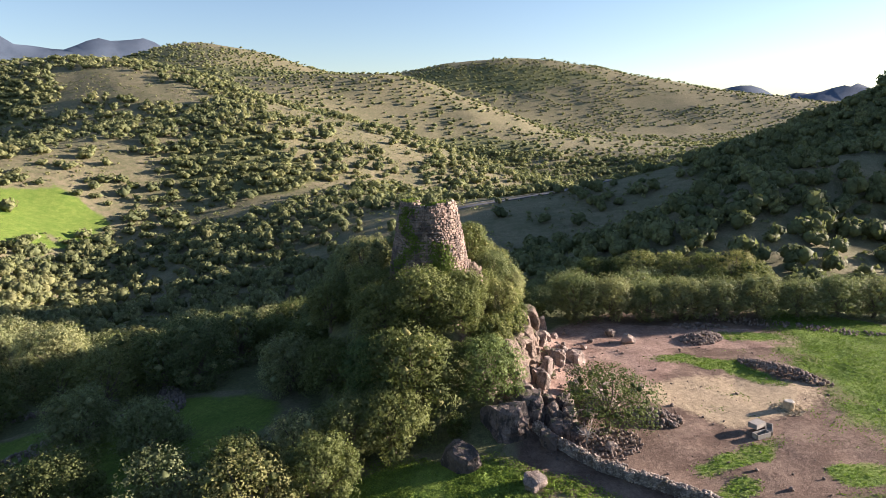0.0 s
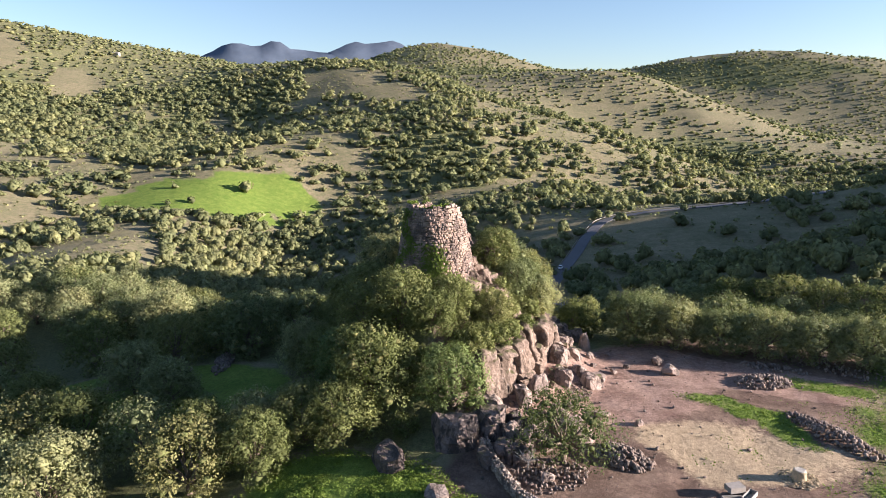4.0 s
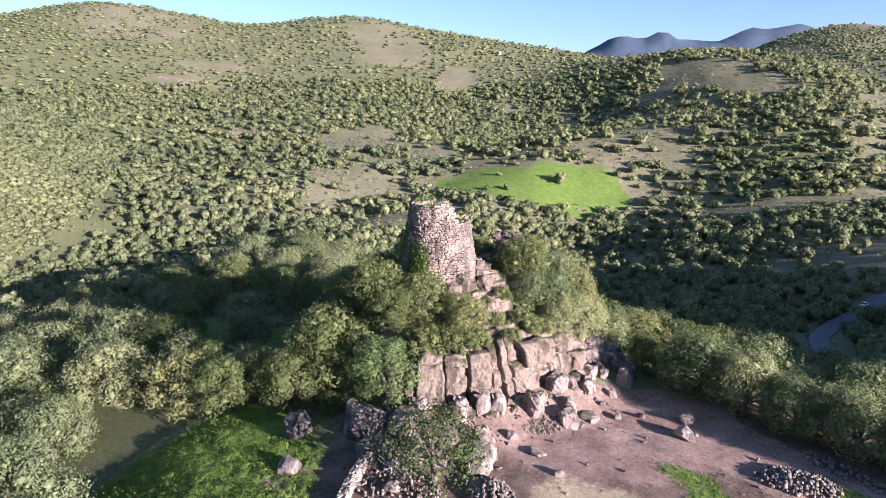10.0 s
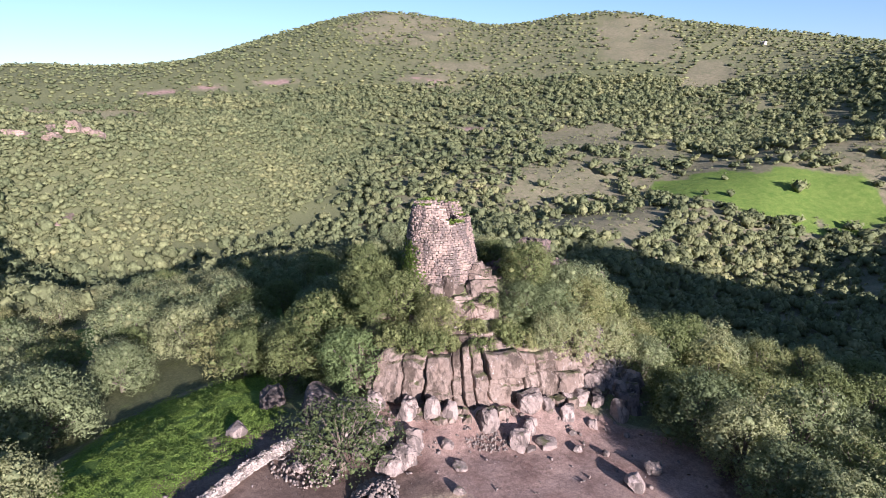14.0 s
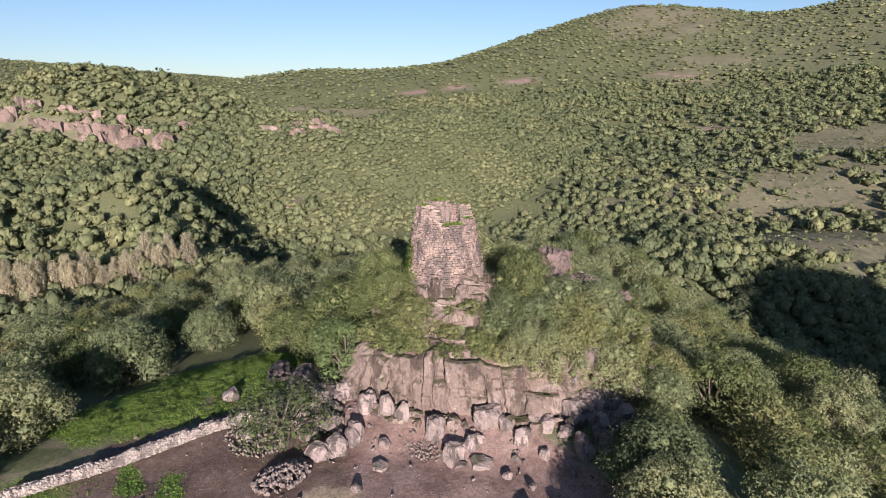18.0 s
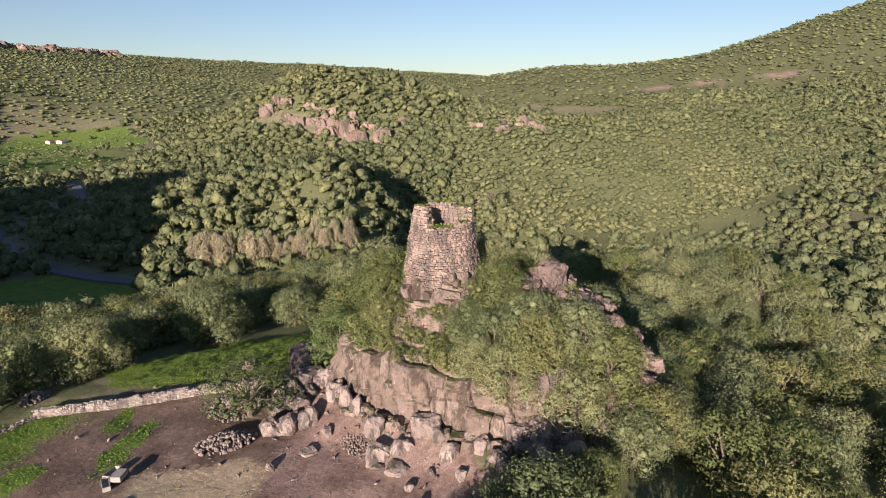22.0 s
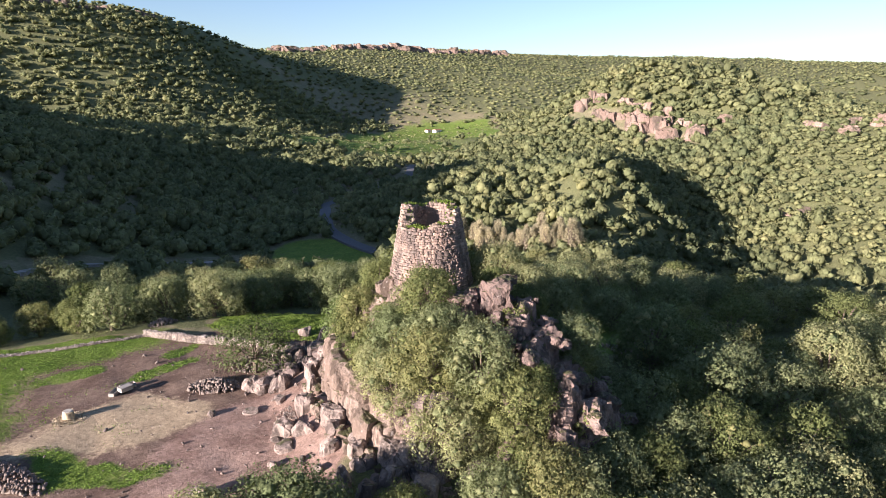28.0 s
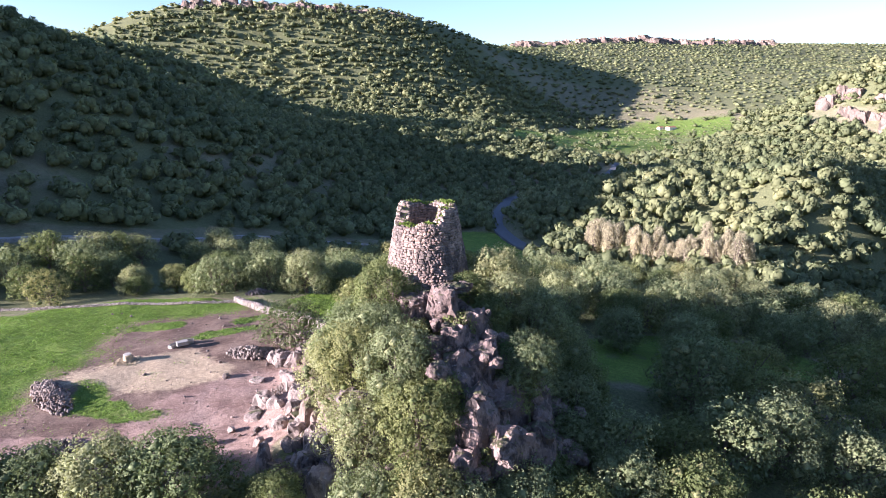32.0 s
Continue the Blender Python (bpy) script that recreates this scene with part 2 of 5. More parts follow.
def fbm(x, y, seed=0, octaves=4):
    s, a, t = 0, 0.5, 0
    for o in range(octaves):
        s, t = s + a * vnoise(x * 2 ** o, y * 2 ** o, seed + o), t + a
        a *= 0.5
    return s / t


# ---- the lie of the land ----
# name, centre, height, spread along, spread across, bearing of the long axis
NEAREST_HILLS = [
    ("terrace", -26, -2, 30.9, 71, 82, 84),
    ("west_shelf", -46, 3, 2.2, 25, 19, 21),
    ("west_rocks", -103, 32, 14.0, 23, 21, 21),
    ("north_east_bank", 103, 100, 7.8, 30, 27, 38),
    ("north_west_bank", -140, 150, 12.3, 55, 45, 40),
    ("west_floor", -211, -7, 49.5, 318, 74, 103),
    ("knob_nose", -178, -133, 14.7, 37, 21, 123),
    ("ne_near", 154, 161, 36.6, 92, 35, 27),
    ("spur_crest", -167, -154, 13.9, 73, 16, 46),
    ("west_hollow", -224, 70, -5.8, 61, 35, 111),
    ("shade_crest", 187, -148, 3.2, 89, 50, 54),
    ("north_dark", 150, 191, -5.3, 89, 51, 41),
    ("sw_vale", -227, -90, -50.7, 67, 111, 36),
    ("spur_gully", -213, -122, -7.8, 71, 18, 31),
    ("knob", -169, -191, -1.0, 46, 31, 123),
    ("near_spur", -150, -214, 21.6, 49, 96, 120),
]
NEAR_HILLS = [
    ("scrub_foot", -265, -60, 13.6, 49, 35, 100),
    ("se_near", 235, -181, 97.8, 114, 81, 25),
    ("valley_lip", -190, 250, -0.2, 60, 40, 20),
    ("east_lowland", 288, 131, 32.8, 277, 124, 23),
    ("north_fill", -146, 286, 15.3, 68, 42, 109),
    ("shade_toe", 52, -322, 12.6, 121, 51, 63),
    ("north_floor", -197, 262, -65.9, 174, 84, 114),
    ("west_low", -306, 142, -29.7, 164, 46, 112),
    ("northeast_hill", 293, 308, -46.2, 300, 135, 35),
    ("cliff_tail", -383, -189, 37.1, 94, 46, 4),
    ("cliff_crest", -366, -275, 2.2, 82, 39, 128),
    ("cliff_top", -358, -303, 154.1, 107, 68, 144),
    ("cliff_hill", -376, -284, -43.8, 208, 92, 142),
    ("north_vale", 23, 481, -31.1, 107, 115, 101),
    ("cliff_shoulder", -476, -80, 70.4, 199, 50, 161),
    ("south_floor", -62, -507, 74.7, 528, 149, 20),
]
MID_HILLS = [
    ("south_toe", -21, -521, -1.2, 105, 84, 89),
    ("southeast_hill", 256, -500, 80.2, 121, 111, 89),
    ("fan", -60, 560, -2.8, 120, 70, 120),
    ("spur_south", -280, 491, 42.0, 130, 85, 43),
    ("ne_far", 512, 275, 141.7, 72, 239, 83),
    ("toe_wood", -143, -600, 5.5, 97, 60, 112),
    ("bald_spur_tail", -191, 607, -38.3, 183, 106, 85),
    ("west_bench", -610, 285, 6.0, 155, 89, 121),
    ("south_hill", 108, -673, -93.3, 614, 415, 129),
    ("cliff_back", -639, -259, -8.5, 172, 112, 120),
    ("far_vale", 164, 672, -39.2, 232, 137, 68),
    ("nw_slope2", -449, 561, -32.7, 144, 128, 130),
    ("bald_ridge", -134, 717, 50.3, 220, 137, 132),
    ("bald_crest", -225, 695, 11.8, 138, 45, 117),
    ("west_rise", -717, 180, -104.3, 661, 449, 117),
    ("bald_spur", -351, 733, 43.8, 265, 160, 127),
]
FAR_HILLS = [
    ("back_vale", -898, -125, -8.7, 210, 130, 119),
    ("table_toe", -163, -897, 5.9, 166, 83, 63),
    ("northwest_slope", -816, 553, 27.3, 362, 190, 164),
    ("table_crag", 329, -960, -4.4, 111, 89, 0),
    ("south_table", 221, -1000, 142.4, 116, 208, 104),
    ("nw_mid", -516, 908, 57.1, 176, 156, 121),
    ("spur_hollow", -15, 1060, -25.7, 272, 99, 123),
    ("south_table_west", -74, -1065, 170.6, 280, 173, 70),
    ("midhill", -615, -956, 8.9, 158, 88, 39),
    ("foot_ridge", -439, -1133, 25.6, 216, 107, 121),
    ("south_back", 490, -1212, 165.7, 344, 193, 110),
    ("north_mid", -69, 1371, 90.9, 198, 197, 31),
    ("middle_hill", 115, 1406, 5.8, 231, 113, 148),
    ("mesa_foot", -734, -1277, 87.8, 542, 290, 136),
    ("mountain_arm", -1174, 1035, 217.0, 357, 452, 104),
    ("arm_crest", -1372, 769, 36.4, 124, 111, 73),
]
DISTANT_HILLS = [
    ("flat_top", -1642, -333, -8.5, 188, 131, 89),
    ("mid_peak", -1577, -570, 57.0, 433, 162, 7),
    ("mountain_head", -1679, 319, 27.5, 155, 140, 38),
    ("peak_arm", -228, 1698, -19.3, 494, 260, 157),
    ("mesa_east", -426, -1755, 94.7, 721, 258, 26),
    ("mesa_rim", -811, -1645, -8.3, 402, 119, 22),
    ("peak_hill", -801, 2086, 291.0, 317, 612, 40),
    ("mesa_west", -1213, -1917, 141.1, 695, 419, 162),
    ("broad_arm", 1042, 2167, 102.8, 706, 284, 163),
    ("broad_hill", 221, 2432, 232.4, 522, 359, 6),
    ("mesa_far", -2380, -1339, 156.1, 956, 552, 126),
    ("big_mountain", -2967, 508, 370.7, 1724, 484, 169),
    ("far_range", -1962, 3746, 518.5, 1315, 276, 26),
    ("hazy_range", 1900, 4001, 190.0, 1500, 300, 165),
]
FLOOR = -40.0
HILLS = [h[1:] for h in NEAREST_HILLS + NEAR_HILLS + MID_HILLS + FAR_HILLS + DISTANT_HILLS]


def ground_z(x, y):
    x, y = np.asarray(x, float), np.asarray(y, float)
    g = np.full(np.broadcast(x, y).shape, FLOOR)
    for px, py, a, su, sv, b in HILLS:
        c, s = math.cos(radians(b)), math.sin(radians(b))
        dx, dy = x - px, y - py
        g = g + a * np.exp(-0.5 * (((dx * c + dy * s) / su) ** 2 + ((dy * c - dx * s) / sv) ** 2))
    r = np.hypot(x, y)
    g = g + (fbm(x / 260, y / 260, 15) - 0.45) * 150 * step(2900, 3500, r)
    g = g + (0.5 - 2 * np.abs(vnoise(x / 170, y / 170, 16) - 0.5)) * 70 * step(3000, 3500, r)
    g = g + (fbm(x / 90, y / 90, 5) - 0.5) * 14 * step(250, 900, r) + (fbm(x / 30, y / 30, 9) - 0.5) * 4 * step(120, 400, r)
    # the level pasture east of the tower
    w = 1 - step(0.75, 1.25, np.hypot((x - 40) / 52, (y + 4) / 50))
    g = g * (1 - w) + w * (-12.6 + (fbm(x / 7, y / 7, 3) - 0.5) * 0.7)
    # the ground drops away behind the olive row
    g = g - 13 * step(29, 62, y) * (1 - step(105, 165, y)) * step(-25, 15, x)
    # the rocky knoll that carries the tower
    k = np.hypot(x / 16.5, (y - 5) / np.where(y > 5, 23, 22)) + (fbm(x / 5, y / 5, 21) - 0.5) * 0.14 + 0.06 * step(0, 8, x)
    east = step(0, 6, x)
    g = g + 2.3 * east * (1 - step(0.98, 1.5, k)) * (1 - step(22, 30, y))
    w = 1 - step(0.86, 1.04 - 0.08 * east, k)
    g = g * (1 - w) + w * np.maximum(2.8 - 7 * step(0.36, 0.86, k), g)
    return g


def gz(x, y):
    return float(ground_z(x, y))


def ellipse(x, y, cx, cy, a, b, turn=0.0):
    c, s = math.cos(radians(turn)), math.sin(radians(turn))
    dx, dy = x - cx, y - cy
    return np.hypot((dx * c + dy * s) / a, (dy * c - dx * s) / b)


def polyline_gap(x, y, pts):
    """Distance from points to a broken line."""
    d = np.full(np.shape(x), 1e9)
    for (ax, ay), (bx, by) in zip(pts, pts[1:]):
        ex, ey = bx - ax, by - ay
        t = np.clip(((x - ax) * ex + (y - ay) * ey) / (ex * ex + ey * ey), 0, 1)
        d = np.minimum(d, np.hypot(x - ax - t * ex, y - ay - t * ey))
    return d


ROAD_SOUTH = [(-175, -388), (-144, -329), (-108, -292), (-70, -270), (-59, -242), (-50, -212), (-45, -188), (-47, -160), (-56, -134), (-66, -118)]
ROAD_NORTH = [(2, 140), (-8, 160), (-12, 184), (-11, 208), (-8, 236), (-5, 264), (3, 294), (33, 308), (110, 330), (200, 420)]
CLIFF_LINE = [(-276, -306), (-284, -284), (-292, -258), (-300, -236), (-309, -216)]
STREAM = [(140, -50), (98, -90), (76, -107), (66, -115), (55, -130), (44, -140), (26, -151), (0, -162)]
WALL = [(12.3, -18.0), (15.2, -22.3), (18.4, -26.0), (23.4, -30.0), (28.2, -34.0), (34.5, -40.5)]
LOW_WALL = [(34.5, -40.5), (44, -40), (58, -41), (70, -42), (96, -47)]


def pasture(x, y):
    """1 on the open ground round the tower's east foot."""
    return 1 - step(0.9, 1.02, ellipse(x, y, 52, -8, 47, 39, 10) + (fbm(x / 9, y / 9, 71, 3) - 0.5) * 0.3)


def pasture_green(x, y):
    """How grassy the pasture is: lush to the east and south, with patches of weeds."""
    g = step(47, 64, x - 0.2 * y) + 0.9 * (1 - step(-37, -29, y)) * step(22, 38, x)
    for cx, cy, a, b, turn in ((41, 3, 9, 3, -15), (46, -2, 5, 3, -50), (33, -24, 7, 2.2, 25), (45, -28, 7, 3, 10), (30, -30, 5, 2, 40), (52, 14, 12, 3, -10)):
        g = np.maximum(g, 0.75 * (1 - step(0.5, 1.1, ellipse(x, y, cx, cy, a, b, turn) + (fbm(x / 3, y / 3, 74, 3) - 0.5))))
    return np.clip(g + 0.25 * step(0.5, 0.66, fbm(x / 7, y / 7, 77, 3)) * step(26, 36, x), 0, 1)


def red_earth(x, y):
    """1 on the reddish trodden earth under the cliff and along the olive row."""
    e = np.maximum(1 - step(0.85, 1.2, ellipse(x, y, 12, 10, 26, 20)), 1 - step(0.7, 1.1, ellipse(x, y, 38, 15, 30, 6, -8)))
    return np.maximum(e, step(120, 200, np.hypot(x, y)))


def meadow(x, y):
    return 1 - step(0.85, 1.05, ellipse(x, y, -288, 338, 92, 44, 46) + (fbm(x / 28, y / 28, 72, 4) - 0.5) * 1.1)


def glade(x, y):
    return np.maximum.reduce([1 - step(0.8, 1.1, ellipse(x, y, 6, -37, 20, 13, -35)), 1 - step(0.8, 1.1, ellipse(x, y, -48, -15, 32, 14, 15)),
                              1 - step(0.8, 1.1, ellipse(x, y, -62, -62, 18, 8, 30)), 1 - step(0.8, 1.1, ellipse(x, y, -30, -150, 20, 40, 0))])


def valley_fields(x, y):
    return 1 - step(0.85, 1.1, ellipse(x, y, -310, -690, 300, 115, 52) + (fbm(x / 60, y / 60, 31) - 0.5) * 0.5)


def brown_field(x, y):
    return 1 - step(0.85, 1.05, ellipse(x, y, 38, 282, 50, 13, 12))


# open ground in the woods: place, half length, half width, bearing, how wooded it is
CLEARINGS_NORTH = [(95, 247, 48, 12, 20, 0.5), (-370, 745, 135, 42, -20, 0.14), (-330, 540, 120, 70, 110, 0.42), (-100, 650, 110, 48, -30, 0.36), (-60, 520, 80, 40, -20, 0.5), (140, 1185, 95, 40, 10, 0.1), (640, 1640, 130, 70, 0, 0.1),
                   (-40, 1230, 110, 60, 0, 0.45), (780, 1940, 150, 50, 0, 0.1), (-700, 2050, 220, 160, 0, 0.42), (240, 2400, 330, 120, 0, 0.3), (-150, 340, 40, 60, 0, 0.45), (-230, 900, 160, 70, 120, 0.3)]
CLEARINGS_WEST = [(-545, 312, 85, 42, 125, 0.22), (-650, 218, 40, 15, 40, 0.0), (-388, 214, 45, 26, 30, 0.12), (-245, 152, 62, 34, 110, 0.2), (-1080, 700, 190, 75, 150, 0.36), (-1467, 305, 170, 130, 0, 0.45),
                  (-985, 245, 48, 20, 60, 0.0), (-1061, 318, 50, 22, 60, 0.15), (-1042, -184, 40, 22, 90, 0.1), (-1045, -105, 42, 20, 90, 0.12), (-1072, -4, 40, 20, 90, 0.1), (-915, -300, 30, 105, 0, 0.03),
                  (-395, -62, 165, 88, 150, 0.16), (-800, 660, 70, 40, 140, 0.25), (-460, 330, 40, 30, 0, 0.3)]
# thick woods: place, half length, half width, bearing
THICKETS = [(190, -190, 150, 120, 50), (-160, 488, 82, 70, 0), (-420, 395, 60, 24, 60), (-545, 560, 130, 42, 108), (-655, 770, 90, 50, 115), (-500, 690, 70, 60, 110), (90, 985, 150, 90, 20), (200, 2120, 420, 130, 0), (-420, 1500, 200, 110, 30),
            (-700, 480, 90, 60, 120), (-840, 520, 160, 80, 130)]


def density(x, y):
    """How thickly the land is wooded, 0 to 1."""
    d = np.full(x.shape, 0.64)
    fray = (fbm(x / 45, y / 45, 43, 3) - 0.5) * 0.7
    north = step(100, 260, y)
    d = d - 0.08 * north
    d = d + 0.16 * (1 - step(-700, -350, x))
    d = np.maximum(d, 0.9 * (1 - step(0.85, 1.1, ellipse(x, y, -470, -160, 370, 210, 150))))
    d = np.maximum(d, 0.97 * (1 - step(0.85, 1.1, ellipse(x, y, 230, -520, 330, 420, 100))))
    d = np.maximum(d, 0.95 * step(60, 120, x - 0.2 * y) * north * (1 - step(500, 800, y)))
    d = np.maximum(d, 0.85 * (1 - step(180, 330, np.hypot(x + 100, y + 40))))
    d = np.maximum(d, 0.95 * step(850, 1200, -y))
    d = np.maximum(d, 0.97 * (1 - step(0.8, 1.1, ellipse(x, y, 100, -900, 420, 250, 0))))
    for cx, cy, a, b, turn in THICKETS:
        d = np.maximum(d, 0.95 * (1 - step(0.7, 1.2, ellipse(x, y, cx, cy, a, b, turn) + fray)))
    for cx, cy, a, b, turn, left in CLEARINGS_NORTH + CLEARINGS_WEST:
        w = 1 - step(0.75, 1.15, ellipse(x, y, cx, cy, a, b, turn) + fray)
        d = d * (1 - w) + left * w
    d = d * (1 - 0.93 * meadow(x, y)) * (1 - 0.93 * valley_fields(x, y)) * (1 - 0.97 * brown_field(x, y)) * (1 - glade(x, y)) * (1 - pasture(x, y))
    d = d * step(3.5, 6.5, np.minimum(polyline_gap(x, y, ROAD_SOUTH), polyline_gap(x, y, ROAD_NORTH))) * step(5, 9, polyline_gap(x, y, STREAM)) * step(2, 12, polyline_gap(x, y, CLIFF_LINE))
    return d


def bare_earth(x, y):
    """1 on the bare patches high on the western slopes."""
    w = np.zeros(np.shape(x))
    for cx, cy, a, b, turn, left in CLEARINGS_WEST:
        if left < 0.13 and cx < -600 and cy > -200:
            w = np.maximum(w, 1 - step(0.6, 1.05, ellipse(x, y, cx, cy, a, b, turn) + (fbm(x / 18, y / 18, 45, 3) - 0.5) * 0.6))
    return w


def build_ground():
    th = np.linspace(0, 2 * np.pi, 449)[:-1]
    rr = [0.0, 0.7]
    while rr[-1] < 4850:
        rr.append(rr[-1] + (0.62 if rr[-1] < 95 else 0.034 * rr[-1] - 2.6))
    rr = np.array(rr[1:])
    x, y = rr[:, None] * np.cos(th), rr[:, None] * np.sin(th)
    z = ground_z(x, y)
    nr, nt = x.shape
    v = np.stack([x, y, z], -1).reshape(-1, 3)
    i = np.arange(nr - 1)[:, None] * nt
    j = np.arange(nt)[None]
    f = np.stack([i + j, i + nt + j, i + nt + (j + 1) % nt, i + (j + 1) % nt], -1).reshape(-1, 4)
    me = mesh_from("ground", v, f, True)
    X, Y = v[:, 0], v[:, 1]
    pa = pasture(X, Y)
    cover = np.zeros((len(v), 4), np.float32)
    grassy = pasture_green(X, Y)
    cover[:, 0] = np.maximum.reduce([pa * np.clip(0.2 + 0.7 * grassy, 0, 0.9), 0.3 * (1 - step(0.5, 0.85, ellipse(X, Y, 0, 5, 16.5, 22.5))), meadow(X, Y) * 0.8, glade(X, Y) * (0.5 + 0.45 * fbm(X / 6, Y / 6, 79, 3)), valley_fields(X, Y) * (0.45 + 0.4 * vnoise(X / 70, Y / 70, 33)),
                                     0.35 * (1 - step(60, 130, np.hypot(X, Y)))])
    cover[:, 1] = np.maximum(pa * np.clip(0.98 - 0.8 * grassy, 0.05, 1),
                             np.maximum(0.12 * (1 - step(0.9, 1.1, ellipse(X, Y, 4, 4, 19, 27))), 0.8 * bare_earth(X, Y)))
    cover[:, 2] = np.maximum(0.9 * (1 - step(0.3, 1.3, ellipse(X, Y, 41, -9, 14, 9.5, 10) + (fbm(X / 6, Y / 6, 73, 3) - 0.5) * 0.9)) * (1 - 0.6 * grassy), 0.4 * brown_field(X, Y))
    cover[:, 3] = np.maximum(np.maximum(step(0.5, 0.9, density(X, Y)), 1 - step(0.9, 1.15, ellipse(X, Y, -395, -62, 190, 105, 150))) * 0.95, step(2400, 2900, np.hypot(X, Y)))
    a = me.color_attributes.new("cover", "FLOAT_COLOR", "POINT")
    a.data.foreach_set("color", cover.ravel())
    a = me.attributes.new("red", "FLOAT", "POINT")
    a.data.foreach_set("value", red_earth(X, Y).astype(np.float32))
    # share of the painted haze colour, rising with distance from the tower
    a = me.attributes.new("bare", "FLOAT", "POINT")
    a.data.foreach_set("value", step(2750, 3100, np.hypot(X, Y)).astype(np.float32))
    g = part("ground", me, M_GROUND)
    return tagged(g, "hilly grassland with green meadow, bare brown earth and dry straw", "ground", kind="structure")


build_ground()


def smooth_line(pts, gap):
    """Points along a curve through pts."""
    p = [Vector((*q, 0)) for q in pts]
    out = []
    for k in range(len(p) - 1):
        a, b, c, d = p[max(k - 1, 0)], p[k], p[k + 1], p[min(k + 2, len(p) - 1)]
        n = max(2, int((c - b).length / gap))
        for s in range(n):
            t = s / n
            out.append(0.5 * (2 * b + (c - a) * t + (2 * a - 5 * b + 4 * c - d) * t * t + (3 * b - a - 3 * c + d) * t ** 3))
    return out + [p[-1]]


def ribbon(name, pts, half, lift, material, label, category, crown=0.0, gap=6):
    """A strip laid along a line over the ground, with a skirt down its sides."""
    line = smooth_line(pts, gap)
    bm = bmesh.new()
    rows = []
    for k, p in enumerate(line):
        t = (line[min(k + 1, len(line) - 1)] - line[max(k - 1, 0)]).normalized()
        s = Vector((-t.y, t.x, 0))
        e = [p + s * half * w for w in (-1, 0, 1)]
        z = max(gz(q.x, q.y) for q in e) + lift
        row = [bm.verts.new((e[0].x, e[0].y, z - 1.6))] + [bm.verts.new((q.x, q.y, z + c)) for q, c in zip(e, (0, crown, 0))] + [bm.verts.new((e[2].x, e[2].y, z - 1.6))]
        rows.append(row)
    for a, b in zip(rows, rows[1:]):
        for i in range(4):
            bm.faces.new((a[i + 1], a[i], b[i], b[i + 1]))
    ob = part(name, bm, material)
    return tagged(ob, label, category, kind="structure")


for stretch in (ROAD_SOUTH, ROAD_NORTH):
    ribbon("road", stretch, 2.8, 0.3, M_ROAD, "narrow grey asphalt road winding through the valley", "road", 0.06)
ribbon("stream_bed", STREAM, 1.5, 0.12, M_BED, "pale dry stony stream bed below the wooded hill", "stream")


# ---- woods on the hills ----
RNG = np.random.default_rng(7)
ICO_V = np.array([(0, 0, 1)] + [(0.894 * math.cos(a), 0.894 * math.sin(a), 0.447) for a in np.arange(5) * 1.2566] +
                 [(0.894 * math.cos(a), 0.894 * math.sin(a), -0.447) for a in np.arange(5) * 1.2566 + 0.6283] + [(0, 0, -1)])
ICO_F = np.array([(0, 1 + i, 1 + (i + 1) % 5) for i in range(5)] + [(1 + i, 6 + i, 1 + (i + 1) % 5) for i in range(5)] +
                 [(1 + (i + 1) % 5, 6 + i, 6 + (i + 1) % 5) for i in range(5)] + [(6 + i, 11, 6 + (i + 1) % 5) for i in range(5)])


OCT_V = np.array([(1, 0, 0), (0, 1, 0), (-1, 0, 0), (0, -1, 0), (0, 0, 1), (0, 0, -1)], float)
OCT_F = np.array([(0, 1, 4), (1, 2, 4), (2, 3, 4), (3, 0, 4), (1, 0, 5), (2, 1, 5), (3, 2, 5), (0, 3, 5)])


def cards(centres, normals, size, rng, tilt=0.7, lively=0.42):
    """A small three-cornered leaf clump at each centre, leaning about its outward normal. Corners, and the soft normals of the crown they lie on."""
    n = len(centres)
    out = normals / (np.linalg.norm(normals, axis=1, keepdims=True) + 1e-9)
    nn = out + rng.normal(0, tilt, (n, 3))
    nn /= np.linalg.norm(nn, axis=1, keepdims=True)
    nn = nn * np.where((nn * out).sum(1, keepdims=True) < 0, -1, 1)
    u = np.cross(nn, rng.normal(0, 1, (n, 3)))
    u /= np.linalg.norm(u, axis=1, keepdims=True) + 1e-9
    w = np.cross(nn, u)
    s = (size * rng.uniform(0.6, 1.4, n))[:, None]
    soft = out * (1.1 - lively) + nn * lively
    soft /= np.linalg.norm(soft, axis=1, keepdims=True)
    v = np.stack([centres - u * s * 0.62, centres + u * s * 0.55 - w * s * 0.3, centres + w * s * 0.62 + nn * s * 0.1], 1).reshape(-1, 3)
    return v, np.repeat(soft, 3, 0)


def sphere_points(n, rng, low=-0.35):
    z = rng.uniform(low, 1, n)
    a = rng.uniform(0, 2 * np.pi, n)
    r = np.sqrt(np.maximum(0, 1 - z * z))
    return np.stack([r * np.cos(a), r * np.sin(a), z], 1)


